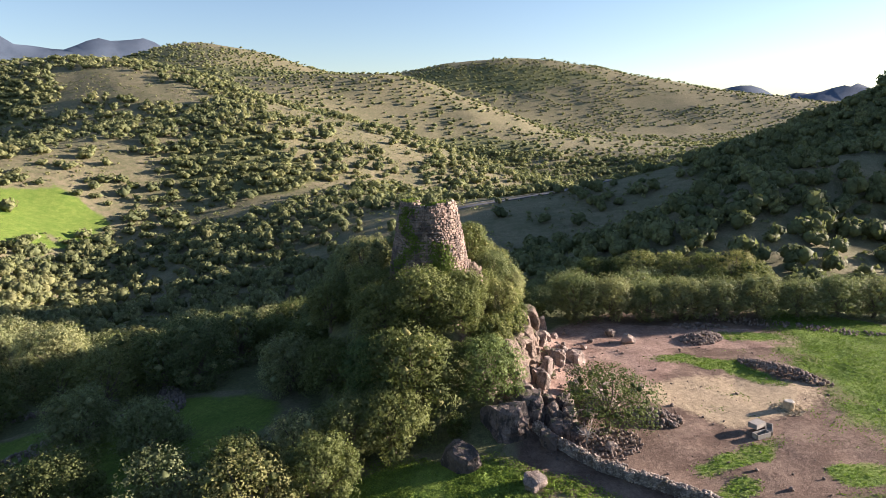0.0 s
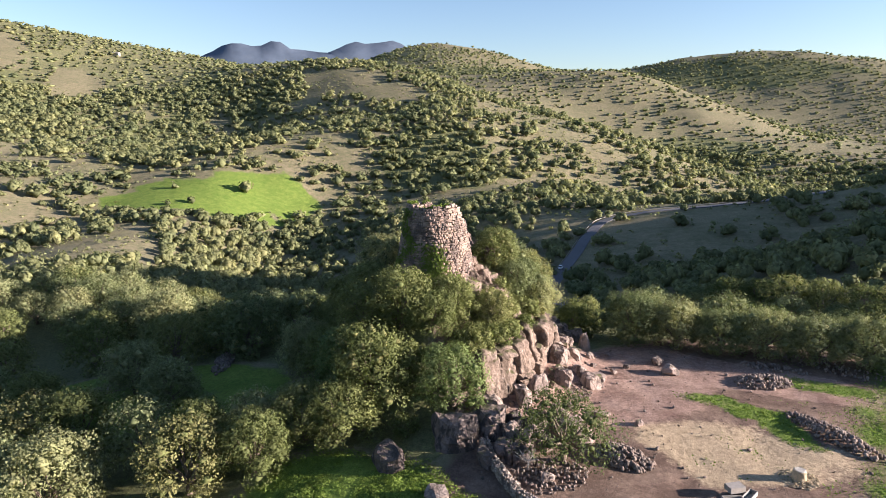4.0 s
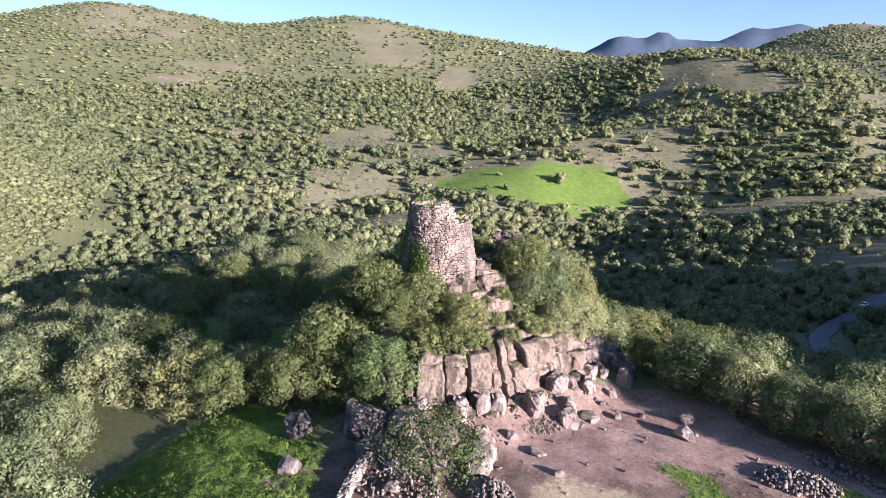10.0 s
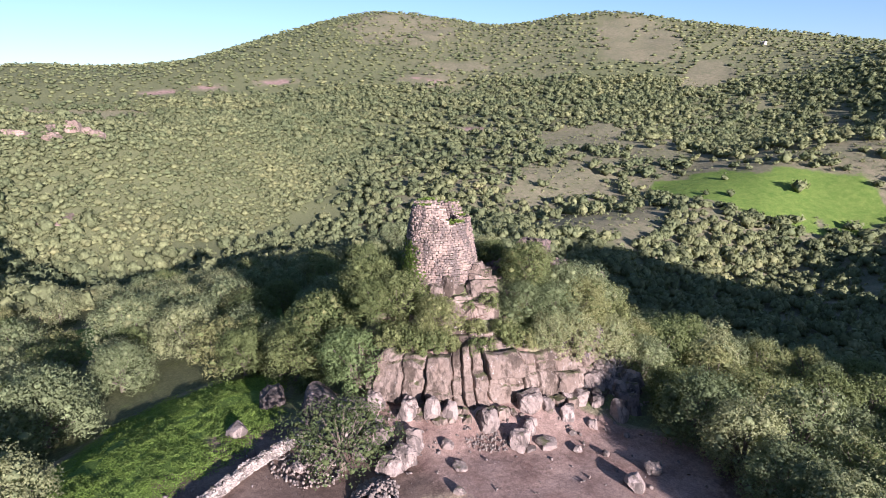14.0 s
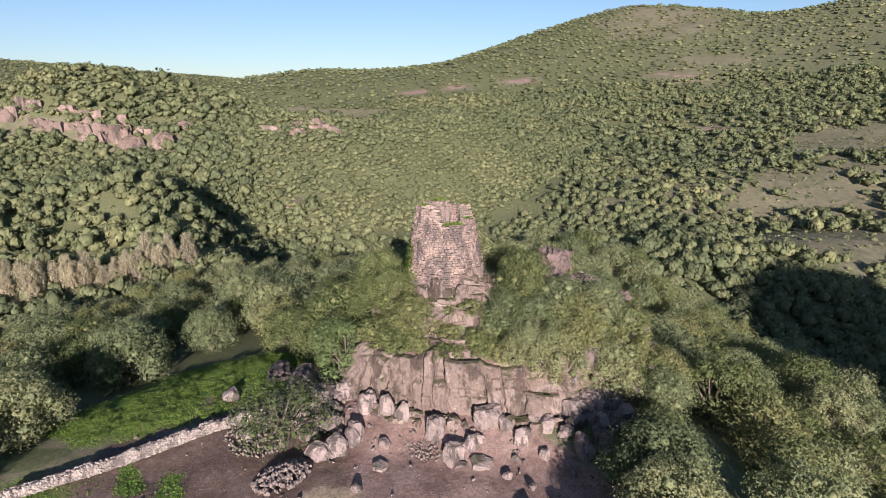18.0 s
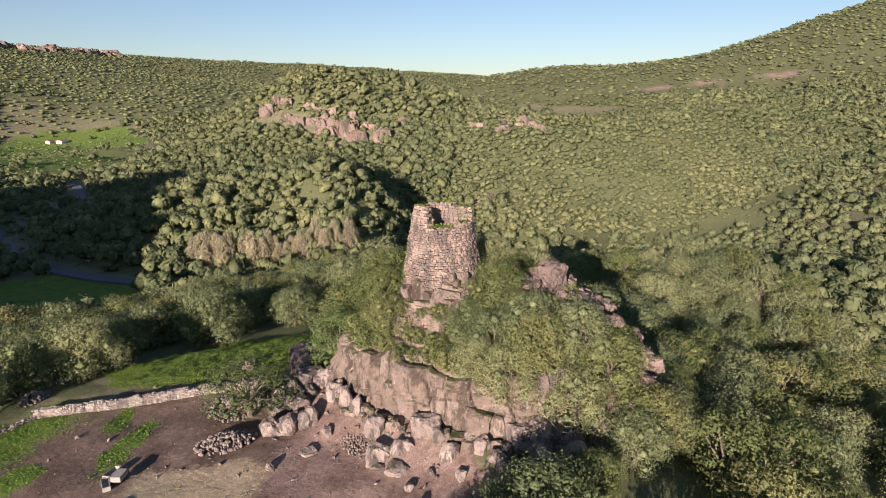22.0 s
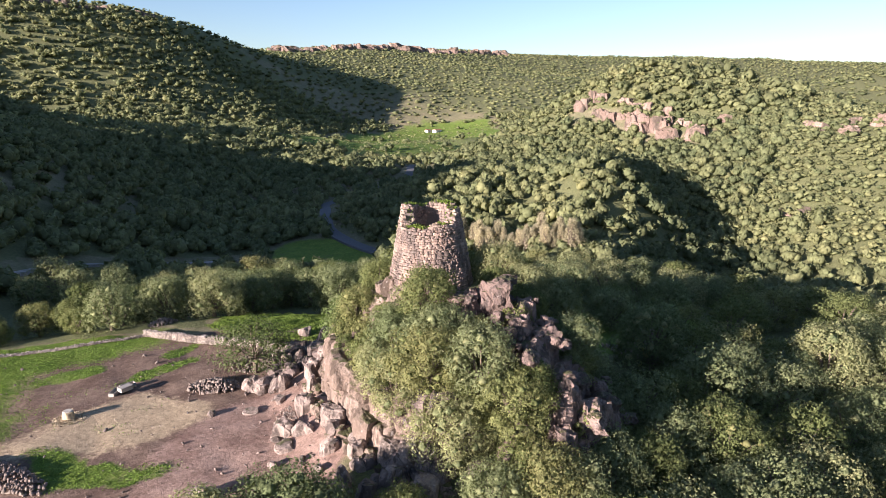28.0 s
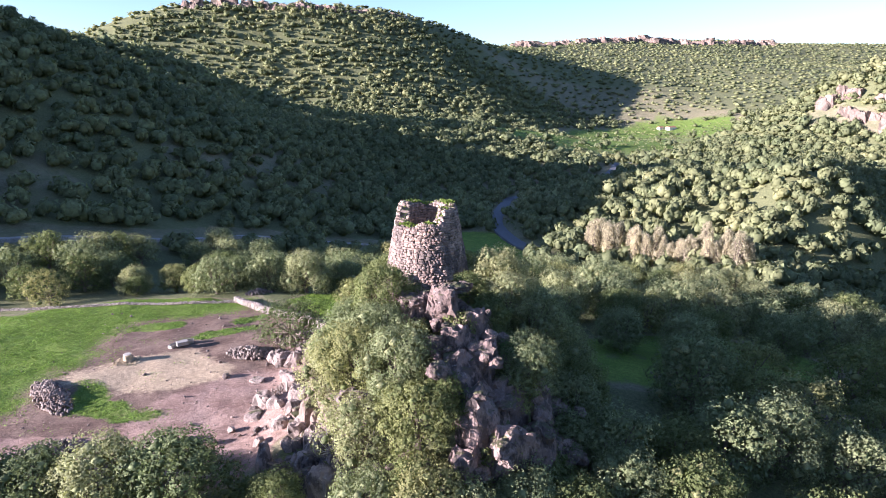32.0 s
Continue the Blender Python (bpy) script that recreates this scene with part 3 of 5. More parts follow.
def crown_template(lumps, leaves, size, rng, core=True, cv=ICO_V, cf=ICO_F):
    """A unit crown about 2 wide: uneven lumps with leaf clumps over them."""
    V, F, N, off = [], [], [], 0
    for k in range(lumps):
        if lumps == 1:
            c, r = np.array([0, 0, 0.55]), np.array([1, 1, 0.75]) * rng.uniform(0.85, 1.1, 3)
        else:
            a = k * 2.4 + rng.uniform(0, 1)
            d = 0.6 * math.sqrt((k + 0.25) / lumps)
            c, r = np.array([d * math.cos(a), d * math.sin(a), rng.uniform(0.5, 0.98) - d * 0.42]), rng.uniform(0.36, 0.56) * (1.25 if lumps < 4 else 1) * rng.uniform(0.88, 1.15, 3)
        if core:
            V.append(cv * r * rng.uniform(0.72, 1.08, (len(cv), 1)) + c)
            N.append(cv * 0.9 + (c - np.array([0, 0, 0.4])) * 0.4)
            F.append(cf + off)
            off += len(cv)
        m = leaves // lumps
        s = sphere_points(m, rng, -0.25)
        at = c + s * r * rng.uniform(0.86, 1.22, (m, 1))
        q, qn = cards(at, s * 0.9 + (at - np.array([0, 0, 0.45])) * 0.35, size, rng, 0.42)
        V.append(q)
        N.append(qn)
        F.append(off + np.arange(3 * m).reshape(m, 3))
        off += 3 * m
    return np.concatenate(V), np.concatenate(F), np.concatenate(N)


def plant_woods(name, x, y, size, tall, tint, templates, label):
    """All trees of a stretch of wood as one mesh."""
    z = ground_z(x, y)
    which = RNG.integers(0, len(templates), len(x))
    turn = RNG.uniform(0, 6.283, len(x))
    VV, FF, TT, NN, off = [], [], [], [], 0
    for k, (tv, tf, tn) in enumerate(templates):
        s = which == k
        m = s.sum()
        if not m:
            continue
        c, n = np.cos(turn[s])[:, None], np.sin(turn[s])[:, None]
        sx = size[s][:, None]
        v = np.stack([(tv[:, 0] * c - tv[:, 1] * n) * sx + x[s][:, None], (tv[:, 0] * n + tv[:, 1] * c) * sx + y[s][:, None], tv[:, 2] * (tall[s] * size[s])[:, None] + z[s][:, None]], -1)
        VV.append(v.reshape(-1, 3))
        NN.append(np.stack([tn[:, 0] * c - tn[:, 1] * n, tn[:, 0] * n + tn[:, 1] * c, np.broadcast_to(tn[:, 2], (m, len(tn)))], -1).reshape(-1, 3))
        FF.append((tf[None] + (np.arange(m) * len(tv))[:, None, None] + off).reshape(-1, 3))
        TT.append(np.repeat(tint[s], len(tv)))
        off += m * len(tv)
    me = mesh_from(name, np.concatenate(VV), np.concatenate(FF), False, np.concatenate(NN))
    a = me.attributes.new("tint", "FLOAT", "POINT")
    a.data.foreach_set("value", np.concatenate(TT).astype(np.float32))
    return tagged(part(name, me, M_WOODS), label, "woods", kind="stuff")


def scatter(r0, r1, gap, jitter=0.45):
    """Jittered places in a ring, thinned by the density of the wood; none in the sector that is never seen."""
    n = int(r1 / gap)
    i, j = np.meshgrid(np.arange(-n, n + 1), np.arange(-n, n + 1))
    x = (i + RNG.uniform(-jitter, jitter, i.shape)).ravel() * gap
    y = (j + RNG.uniform(-jitter, jitter, j.shape)).ravel() * gap
    r = np.hypot(x, y)
    keep = (r > r0) & (r < r1) & ((x < 0.75 * (y + 86) + 30) | (x < 0.75 * (81 - y) + 30))
    x, y = x[keep], y[keep]
    clump = 0.5 * fbm(x / 38, y / 38, 41, 3) + 0.5 * fbm(x / 140, y / 140, 44, 3)
    p = density(x, y)
    keep = clump + RNG.uniform(-0.16, 0.16, len(x)) < 0.5 + (p - 0.5) * 0.75
    keep &= p > 0.02 + 0.1 * RNG.uniform(0, 1, len(x))
    return x[keep], y[keep]


def tints(x, y):
    return np.clip(0.15 + 0.9 * (fbm(x / 60, y / 60, 51, 3) - 0.25) + RNG.normal(0, 0.16, len(x)), 0, 1)


MID_CROWNS = [crown_template(5, 80, 0.28, RNG) for _ in range(10)]
FAR_CROWNS = [crown_template(3, 33, 0.4, RNG, True, OCT_V, OCT_F) for _ in range(12)]
DISTANT_CROWNS = [crown_template(1, 3, 0.9, RNG, True, OCT_V, OCT_F) for _ in range(8)]
px, py = scatter(118, 400, 6.8)
plant_woods("valley_wood", px, py, RNG.uniform(2.8, 5.2, len(px)), RNG.uniform(0.85, 1.35, len(px)), tints(px, py), MID_CROWNS, "dense evergreen oaks and olives covering the valley slopes")
px, py = scatter(400, 1000, 9.4)
fx, fy = RNG.uniform(-560, -60, 150), RNG.uniform(-960, -420, 150)
keep = valley_fields(fx, fy) > 0.8
mx, my = np.array([41, 150, 160, 174, -216, -228, -222, -236, -212, -205, -246, -252, -256, -263, -270, -246, -300, -310, -255, -330, -285, -240]), np.array([273, 262, 270, 281, 372, 362, 350, 345, 385, 395, 312, 304, 285, 293, 275, 302, 300, 287, 315, 318, 345, 330])
px, py = np.concatenate([px, fx[keep], mx]), np.concatenate([py, fy[keep], my])
plant_woods("hillside_wood", px, py, 3.0 + 4.2 * RNG.uniform(0, 1, len(px)) ** 1.4, RNG.uniform(0.7, 1.05, len(px)), tints(px, py), FAR_CROWNS, "scattered evergreen oaks and scrub on the hillsides")
SCRUB_CROWNS = [crown_template(1, 10, 0.55, RNG, True, OCT_V, OCT_F) for _ in range(6)]
sx, sy = np.meshgrid(np.arange(-800, -150, 3.9), np.arange(-420, 130, 3.9))
sx, sy = (sx + RNG.uniform(-2, 2, sx.shape)).ravel(), (sy + RNG.uniform(-2, 2, sy.shape)).ravel()
keep = (ellipse(sx, sy, -470, -160, 340, 185, 150) < 1) & (polyline_gap(sx, sy, CLIFF_LINE) > 9 * RNG.uniform(0, 1, len(sx))) & (RNG.uniform(0, 1, len(sx)) < 0.3 + 0.4 * fbm(sx / 20, sy / 20, 91, 3) + 0.5 * (1 - step(0.85, 1.1, ellipse(sx, sy, -395, -62, 190, 105, 150))))
sx, sy = sx[keep], sy[keep]
plant_woods("scrub", sx, sy, RNG.uniform(1.6, 3.4, len(sx)), RNG.uniform(0.7, 1.1, len(sx)), np.clip(tints(sx, sy) + 0.15, 0, 1), SCRUB_CROWNS, "dense low green scrub covering the rocky hill")
bx, by = np.meshgrid(np.arange(-1000, 500, 8.0), np.arange(-1000, 1000, 8.0))
bx, by = (bx + RNG.uniform(-3.5, 3.5, bx.shape)).ravel(), (by + RNG.uniform(-3.5, 3.5, by.shape)).ravel()
br = np.hypot(bx, by)
keep = (br > 150) & (br < 1000) & ((bx < 0.75 * (by + 86) + 30) | (bx < 0.75 * (81 - by) + 30)) & (density(bx, by) > 0.04) & (fbm(bx / 22, by / 22, 95, 3) + RNG.uniform(-0.2, 0.2, len(bx)) > 0.42)
bx, by = bx[keep], by[keep]
BUSH_CROWNS = [crown_template(1, 7, 1.0, RNG, False) for _ in range(6)]
plant_woods("hillside_scrub", bx, by, RNG.uniform(0.7, 1.9, len(bx)), RNG.uniform(0.6, 1.0, len(bx)), np.clip(tints(bx, by) + 0.2, 0, 1), BUSH_CROWNS, "low grey-green scrub between the trees of the hillsides")
px, py = scatter(1000, 2800, 17.5)
plant_woods("mountain_wood", px, py, RNG.uniform(4.0, 7.5, len(px)), RNG.uniform(0.45, 0.7, len(px)), tints(px, py), DISTANT_CROWNS, "dark scrub and woodland on distant mountains")


# ---- trees near the tower ----
def limb(bm, a, b, ra, rb, sides=7):
    """A tapered, slightly bent stick from a to b."""
    a, b = Vector(a), Vector(b)
    d = (b - a).normalized()
    u = d.orthogonal().normalized()
    w = d.cross(u)
    mid = (a + b) / 2 + u * (b - a).length * 0.06
    rings = []
    for c, r in ((a, ra), (mid, (ra + rb) / 2), (b, rb)):
        rings.append([bm.verts.new(c + (u * math.cos(t) + w * math.sin(t)) * r) for t in (k * 2 * math.pi / sides for k in range(sides))])
    for p, q in zip(rings, rings[1:]):
        for k in range(sides):
            bm.faces.new((p[k], p[(k + 1) % sides], q[(k + 1) % sides], q[k]))
    bm.faces.new(list(reversed(rings[0])))
    bm.faces.new(rings[-1])


def make_tree(name, label, leaf, seed, width, height, clumps, leaves, size, base=0.3, droop=0.0):
    """A tree: trunk, limbs, and a crown of clumps of leaves with gaps between them."""
    rng = np.random.default_rng(seed)
    root = thing(name, label, "tree", "trees round the tower")
    bm = bmesh.new()
    fork = Vector((rng.normal(0, 0.2), rng.normal(0, 0.2), height * base))
    limb(bm, (0, 0, -0.6), fork, 0.055 * height, 0.04 * height, 9)
    part("trunk", bm, M_BARK, root)
    V, F, N, CV, CF, CN, off, coff = [], [], [], [], [], [], 0, 0
    bl = bmesh.new()
    for k in range(clumps):
        a = k * 2.39996 + rng.uniform(-0.4, 0.4)
        h = ((k + 0.5) / clumps) ** 0.85
        rad = width * 0.5 * math.sqrt(max(0.05, 1 - (2 * h - 0.75) ** 2 / 1.75)) * rng.uniform(0.5, 1.0)
        c = np.array([rad * math.cos(a), rad * math.sin(a), height * (base * 0.75 + (0.93 - base * 0.75) * h)])
        r = width * rng.uniform(0.1, 0.19) * np.array([rng.uniform(0.9, 1.3), rng.uniform(0.9, 1.3), 0.85 + droop * 0.8])
        if k % 3 == 0:
            limb(bl, fork, c * np.array([0.85, 0.85, 0.97]), 0.022 * height, 0.008 * height, 5)
        CV.append(OCT_V * r * (0.25 if leaves == 5200 else 0.42) * rng.uniform(0.7, 1.12, (6, 1)) + c)
        CN.append(OCT_V)
        CF.append(OCT_F + coff)
        coff += 6
        m = int(leaves / clumps * rng.uniform(0.8, 1.2))
        s = sphere_points(m, rng, -0.8)
        far = rng.uniform(0.55, 1.06, m) ** 0.55 * (1 + 0.2 * np.sin(s[:, 0] * 7 + k) * np.cos(s[:, 1] * 6 - k) * np.cos(s[:, 2] * 5 + k)) + np.abs(rng.normal(0, 0.06, m))
        at = c + s * r * far[:, None]
        whole = (at - np.array([0, 0, height * 0.4])) / np.array([width * 0.5, width * 0.5, height * 0.5])
        q, qn = cards(at, s * 1.0 + whole * 0.25 + np.array([0, 0, 0.1]), size, rng, 0.55, 0.5)
        V.append(q)
        N.append(qn)
        F.append(off + np.arange(3 * m).reshape(m, 3))
        off += 3 * m
    tagged(part("branchwork", bl, M_BARK, root), kind="stuff")
    crown = part("crown", mesh_from("crown", np.concatenate(V), np.concatenate(F), False, np.concatenate(N)), leaf, root)
    part("inner_crown", mesh_from("inner_crown", np.concatenate(CV), np.concatenate(CF), False, np.concatenate(CN)), leaf, crown)
    return root


KINDS = {
    "olive": [make_tree("olive_tree", "grey-green wild olive tree with a dense rounded crown", M_OLIVE, 10 + k, 7.0, 6.2, 48, 13500, 0.155, 0.18, 0.25) for k in range(3)],
    "oak": [make_tree("oak_tree", "dark brownish-green evergreen oak with a broad crown", M_OAK, 20 + k, 7.0, 6.6, 48, 13500, 0.155, 0.2) for k in range(3)],
    "green": [make_tree("green_oak", "fresh green oak tree with a full crown", M_BRIGHT, 30, 7.0, 7.0, 48, 13500, 0.155, 0.2)],
    "bush": [make_tree("bush", "low rounded evergreen bush on rocky ground", M_OAK, 40 + k, 3.2, 2.6, 18, 1900, 0.16, 0.12) for k in range(2)],
    "small": [make_tree("small_oak", "small open-crowned oak with a bent trunk and bare twigs", M_DARKOAK, 50, 8.0, 5.6, 40, 5200, 0.16, 0.3, 0.0)],
    "poplar": [make_tree("poplar", "slender poplar with thin brownish autumn leaves", M_POPLAR, 60 + k, 3.4, 11.0, 64, 3400, 0.22, 0.1, 0.7) for k in range(2)],
}
KINDS["far_olive"] = [make_tree("olive_tree", "grey-green wild olive in the wood below the knoll", M_OLIVE, 70 + k, 7.0, 6.2, 36, 5600, 0.185, 0.15, 0.25) for k in range(2)]
KINDS["far_oak"] = [make_tree("oak_tree", "dark evergreen oak in the wood below the knoll", M_OAK, 80 + k, 7.0, 6.6, 36, 5600, 0.185, 0.15) for k in range(2)]
USED = set()
PLANTED = []


def plant(kind, x, y, width, z=None, stretch=1.0):
    """Puts one tree of a kind on the ground."""
    k = RNG.integers(0, len(KINDS[kind]))
    proto = KINDS[kind][k]
    s = width / {"olive": 7.0, "oak": 7.0, "green": 7.0, "bush": 3.2, "small": 8.0, "poplar": 3.4}.get(kind, 7.0)
    m = pose(x, y, gz(x, y) - 0.1 if z is None else z, 0, 0, RNG.uniform(0, 360)) @ Matrix.Diagonal((s, s, s * stretch, 1))
    PLANTED.append((x, y, width))
    if proto.name not in USED:
        USED.add(proto.name)
        proto.matrix_basis = m
        return proto
    c = copy_thing(proto, Matrix())
    c.matrix_basis = m
    return c


# kind, place, crown width
TREES_SOUTH = [("oak", -3, -16, 11), ("green", 6.5, -13.5, 8.5), ("oak", -1, -9.5, 8.5), ("oak", -6, -10, 8.5), ("oak", -4.5, -20.5, 8.5), ("bush", 1.5, -14, 4.5), ("oak", -20, -26, 8), ("oak", -11.5, -28, 8), ("oak", -9, -21, 8), ("green", -6.5, -14.5, 8),
               ("olive", -36, 6, 12), ("olive", -64, 17, 13), ("olive", -30, -38, 11), ("olive", -42, -50, 13), ("olive", -4, -53, 12), ("olive", -20, -47, 9), ("small", 20.8, -16.6, 11.0),
               ("bush", 9.5, -10.5, 4.5), ("bush", 3, -19, 3.5), ("oak", 3.2, -9.8, 6.5)]
TREES_KNOLL = [("olive", 11.5, 15, 8), ("olive", 12.5, 11.5, 5.5), ("oak", 6, 11, 7), ("bush", 13.5, -5.5, 3.6), ("bush", 7, -1.5, 2.6), ("bush", 14.2, 8.2, 3), ("bush", 2.5, 9, 3), ("bush", -2, 17, 4), ("bush", -6, 12, 4), ("bush", 12, -8, 4),
               ("oak", 4.5, -6.5, 6.5), ("oak", 9.2, -3, 6), ("bush", 13.2, 1.2, 2.8), ("olive", 9.2, 9.2, 6), ("olive", 10, 12.5, 7.5), ("olive", 6.5, 15.5, 8), ("oak", 9, 17.5, 8),
               ("olive", 4.5, 20.5, 8.5), ("olive", 8.5, 22, 8.5), ("oak", 3, 24.5, 8), ("oak", 2.5, 29.5, 8.5), ("olive", -7, 29, 8), ("oak", -4, 9.5, 4), ("oak", -8, -4, 6.5), ("olive", -9, 3, 8),
               ("olive", -12, 10, 8), ("olive", -15, 6, 9), ("olive", -9, 19, 7), ("oak", -6, 14.5, 5), ("olive", -7, 27, 8), ("olive", -1, 30, 8), ("oak", 3.5, 28, 7.5), ("olive", -16, 13, 9), ("oak", -19, 8, 8), ("olive", -18, 26, 9), ("olive", 8, 29, 7), ("oak", 0.5, 24.5, 5.5), ("olive", -9, 10, 6.5), ("green", -7, 18, 5), ("oak", -14, 0, 7), ("oak", -13, -8, 8), ("olive", -20, -2, 9),
               ("olive", -44, -12, 9), ("oak", -38, -27, 9), ("olive", -66, -20, 10), ("oak", -53, -21, 8), ("olive", -34, -16, 8)]
TREES_NORTH = [("olive", -40, 17, 11), ("oak", -25, 28, 10), ("oak", -27, 19, 8), ("oak", -10, 24, 7), ("olive", -14, 19, 8), ("oak", -12, 29, 8), ("bush", -5, 26, 4.5), ("bush", -8, 21.5, 4), ("bush", -2, 26.5, 4), ("bush", -12, 15, 4.5), ("oak", 16.5, 27, 5.5), ("bush", 19.5, 25, 4)]
OLIVE_ROW = [(26.5, 25.0, 9.5), (33.0, 24.6, 9.0), (40.0, 24.0, 8.0), (46.5, 24.4, 8.6), (53.0, 23.8, 8.4), (60.5, 24.4, 8.8), (67.5, 24.0, 8.0), (75.0, 24.4, 8.8), (83.0, 25.5, 9.0), (92.0, 26.0, 9.0)]
TREES_PASTURE_EDGE = [("olive", 22, -50, 10), ("olive", 30, -55, 10), ("olive", 38, -56, 9), ("oak", 46, -58, 7), ("oak", 52, -60, 7), ("olive", 60, -58, 7), ("olive", 68, -66, 9), ("olive", 14, -56, 10),
                      ("oak", 57, -51, 4.5), ("oak", 45, -50, 5)]
for kind, tx, ty, tw in TREES_SOUTH + TREES_KNOLL + TREES_NORTH + TREES_PASTURE_EDGE:
    edge = float(ellipse(tx, ty, 0, 5, 16.5, 22.5))
    if kind == "bush" and tx > 3 and 0.78 < edge < 1.02:
        tx, ty = tx * 0.79 / edge, 5 + (ty - 5) * 0.79 / edge
    plant(kind, tx, ty, tw)
for tx, ty, tw in OLIVE_ROW:
    plant("olive", tx, ty, tw * 1.08, None, 0.9)
for k in range(48):
    a, f = radians(-62 + 2.9 * k + RNG.uniform(-3, 3)), RNG.uniform(0.5, 0.82)
    plant("bush", 16.5 * f * math.cos(a), 5 + 22.5 * f * math.sin(a), RNG.uniform(1.8, 3.6))
for k in range(64):
    f = k / 63
    plant("poplar", -70 - 38 * f + RNG.uniform(-3, 3), -140 + 41 * f + RNG.uniform(-5, 5), RNG.uniform(3.2, 4.8), None, RNG.uniform(0.65, 1.15))
px, py = scatter(20, 118, 8.3)
keep = ~((px > 42) & (py > -46) & (py < 40)) & ~((px > 8) & (py > 20) & (py < 34)) & ~((px > 8) & (py < -44) & (RNG.uniform(0, 1, len(px)) < 0.5))
px, py = px[keep], py[keep]
for tx, ty in zip(px, py):
    if all(math.hypot(tx - a, ty - b) > 2.2 + 0.33 * w for a, b, w in PLANTED) and ellipse(tx, ty, 0, 5, 19, 28) > 1:
        plant("far_olive" if RNG.uniform() < 0.6 else "far_oak", tx, ty, RNG.uniform(7.5, 11))


# ---- the tower ----
def tower_radius(z):
    return float(np.interp(z, [1.5, 6, 13], [5.75, 4.95, 3.65]))


def rim(a):
    """Height of the broken rim by bearing in degrees."""
    d = (a - 55 + 180) % 360 - 180
    return 13.0 - 2.1 * float(1 - step(48, 72, abs(d))) - 0.25 * math.sin(radians(a) * 3) - 0.12 * math.sin(radians(a) * 7 + 1)


def stone_mesh(seed, bevel=0.15):
    """A rough block, one wide, deep and high, its outer face proud and worn."""
    rng = random.Random(seed)
    bm = bmesh.new()
    bmesh.ops.create_cube(bm, size=1)
    bmesh.ops.bevel(bm, geom=bm.edges[:], offset=bevel, segments=1, affect="EDGES")
    for v in bm.verts:
        v.co += Vector((rng.uniform(-0.08, 0.08), rng.uniform(-0.08, 0.08), rng.uniform(-0.08, 0.08)))
    me = bpy.data.meshes.new("stone")
    bm.to_mesh(me)
    bm.free()
    return me


STONES = [stone_mesh(k) for k in range(8)]
STONE_DATA = []
for me in STONES:
    me.materials.append(M_TOWER)
    me.calc_loop_triangles()
    STONE_DATA.append((np.array([v.co[:] for v in me.vertices]), np.array([t.vertices[:] for t in me.loop_triangles])))


def baked(name, places, material, parent, label="", data=None):
    """Many blocks joined into one part."""
    data = data or STONE_DATA
    VV, FF, off = [], [], 0
    for k, m in places:
        v, f = data[k % len(data)]
        a = np.array(m)
        VV.append(v @ a[:3, :3].T + a[:3, 3])
        FF.append(f + off)
        off += len(v)
    return tagged(part(name, mesh_from(name, np.concatenate(VV), np.concatenate(FF)), material, parent, label), kind="stuff")


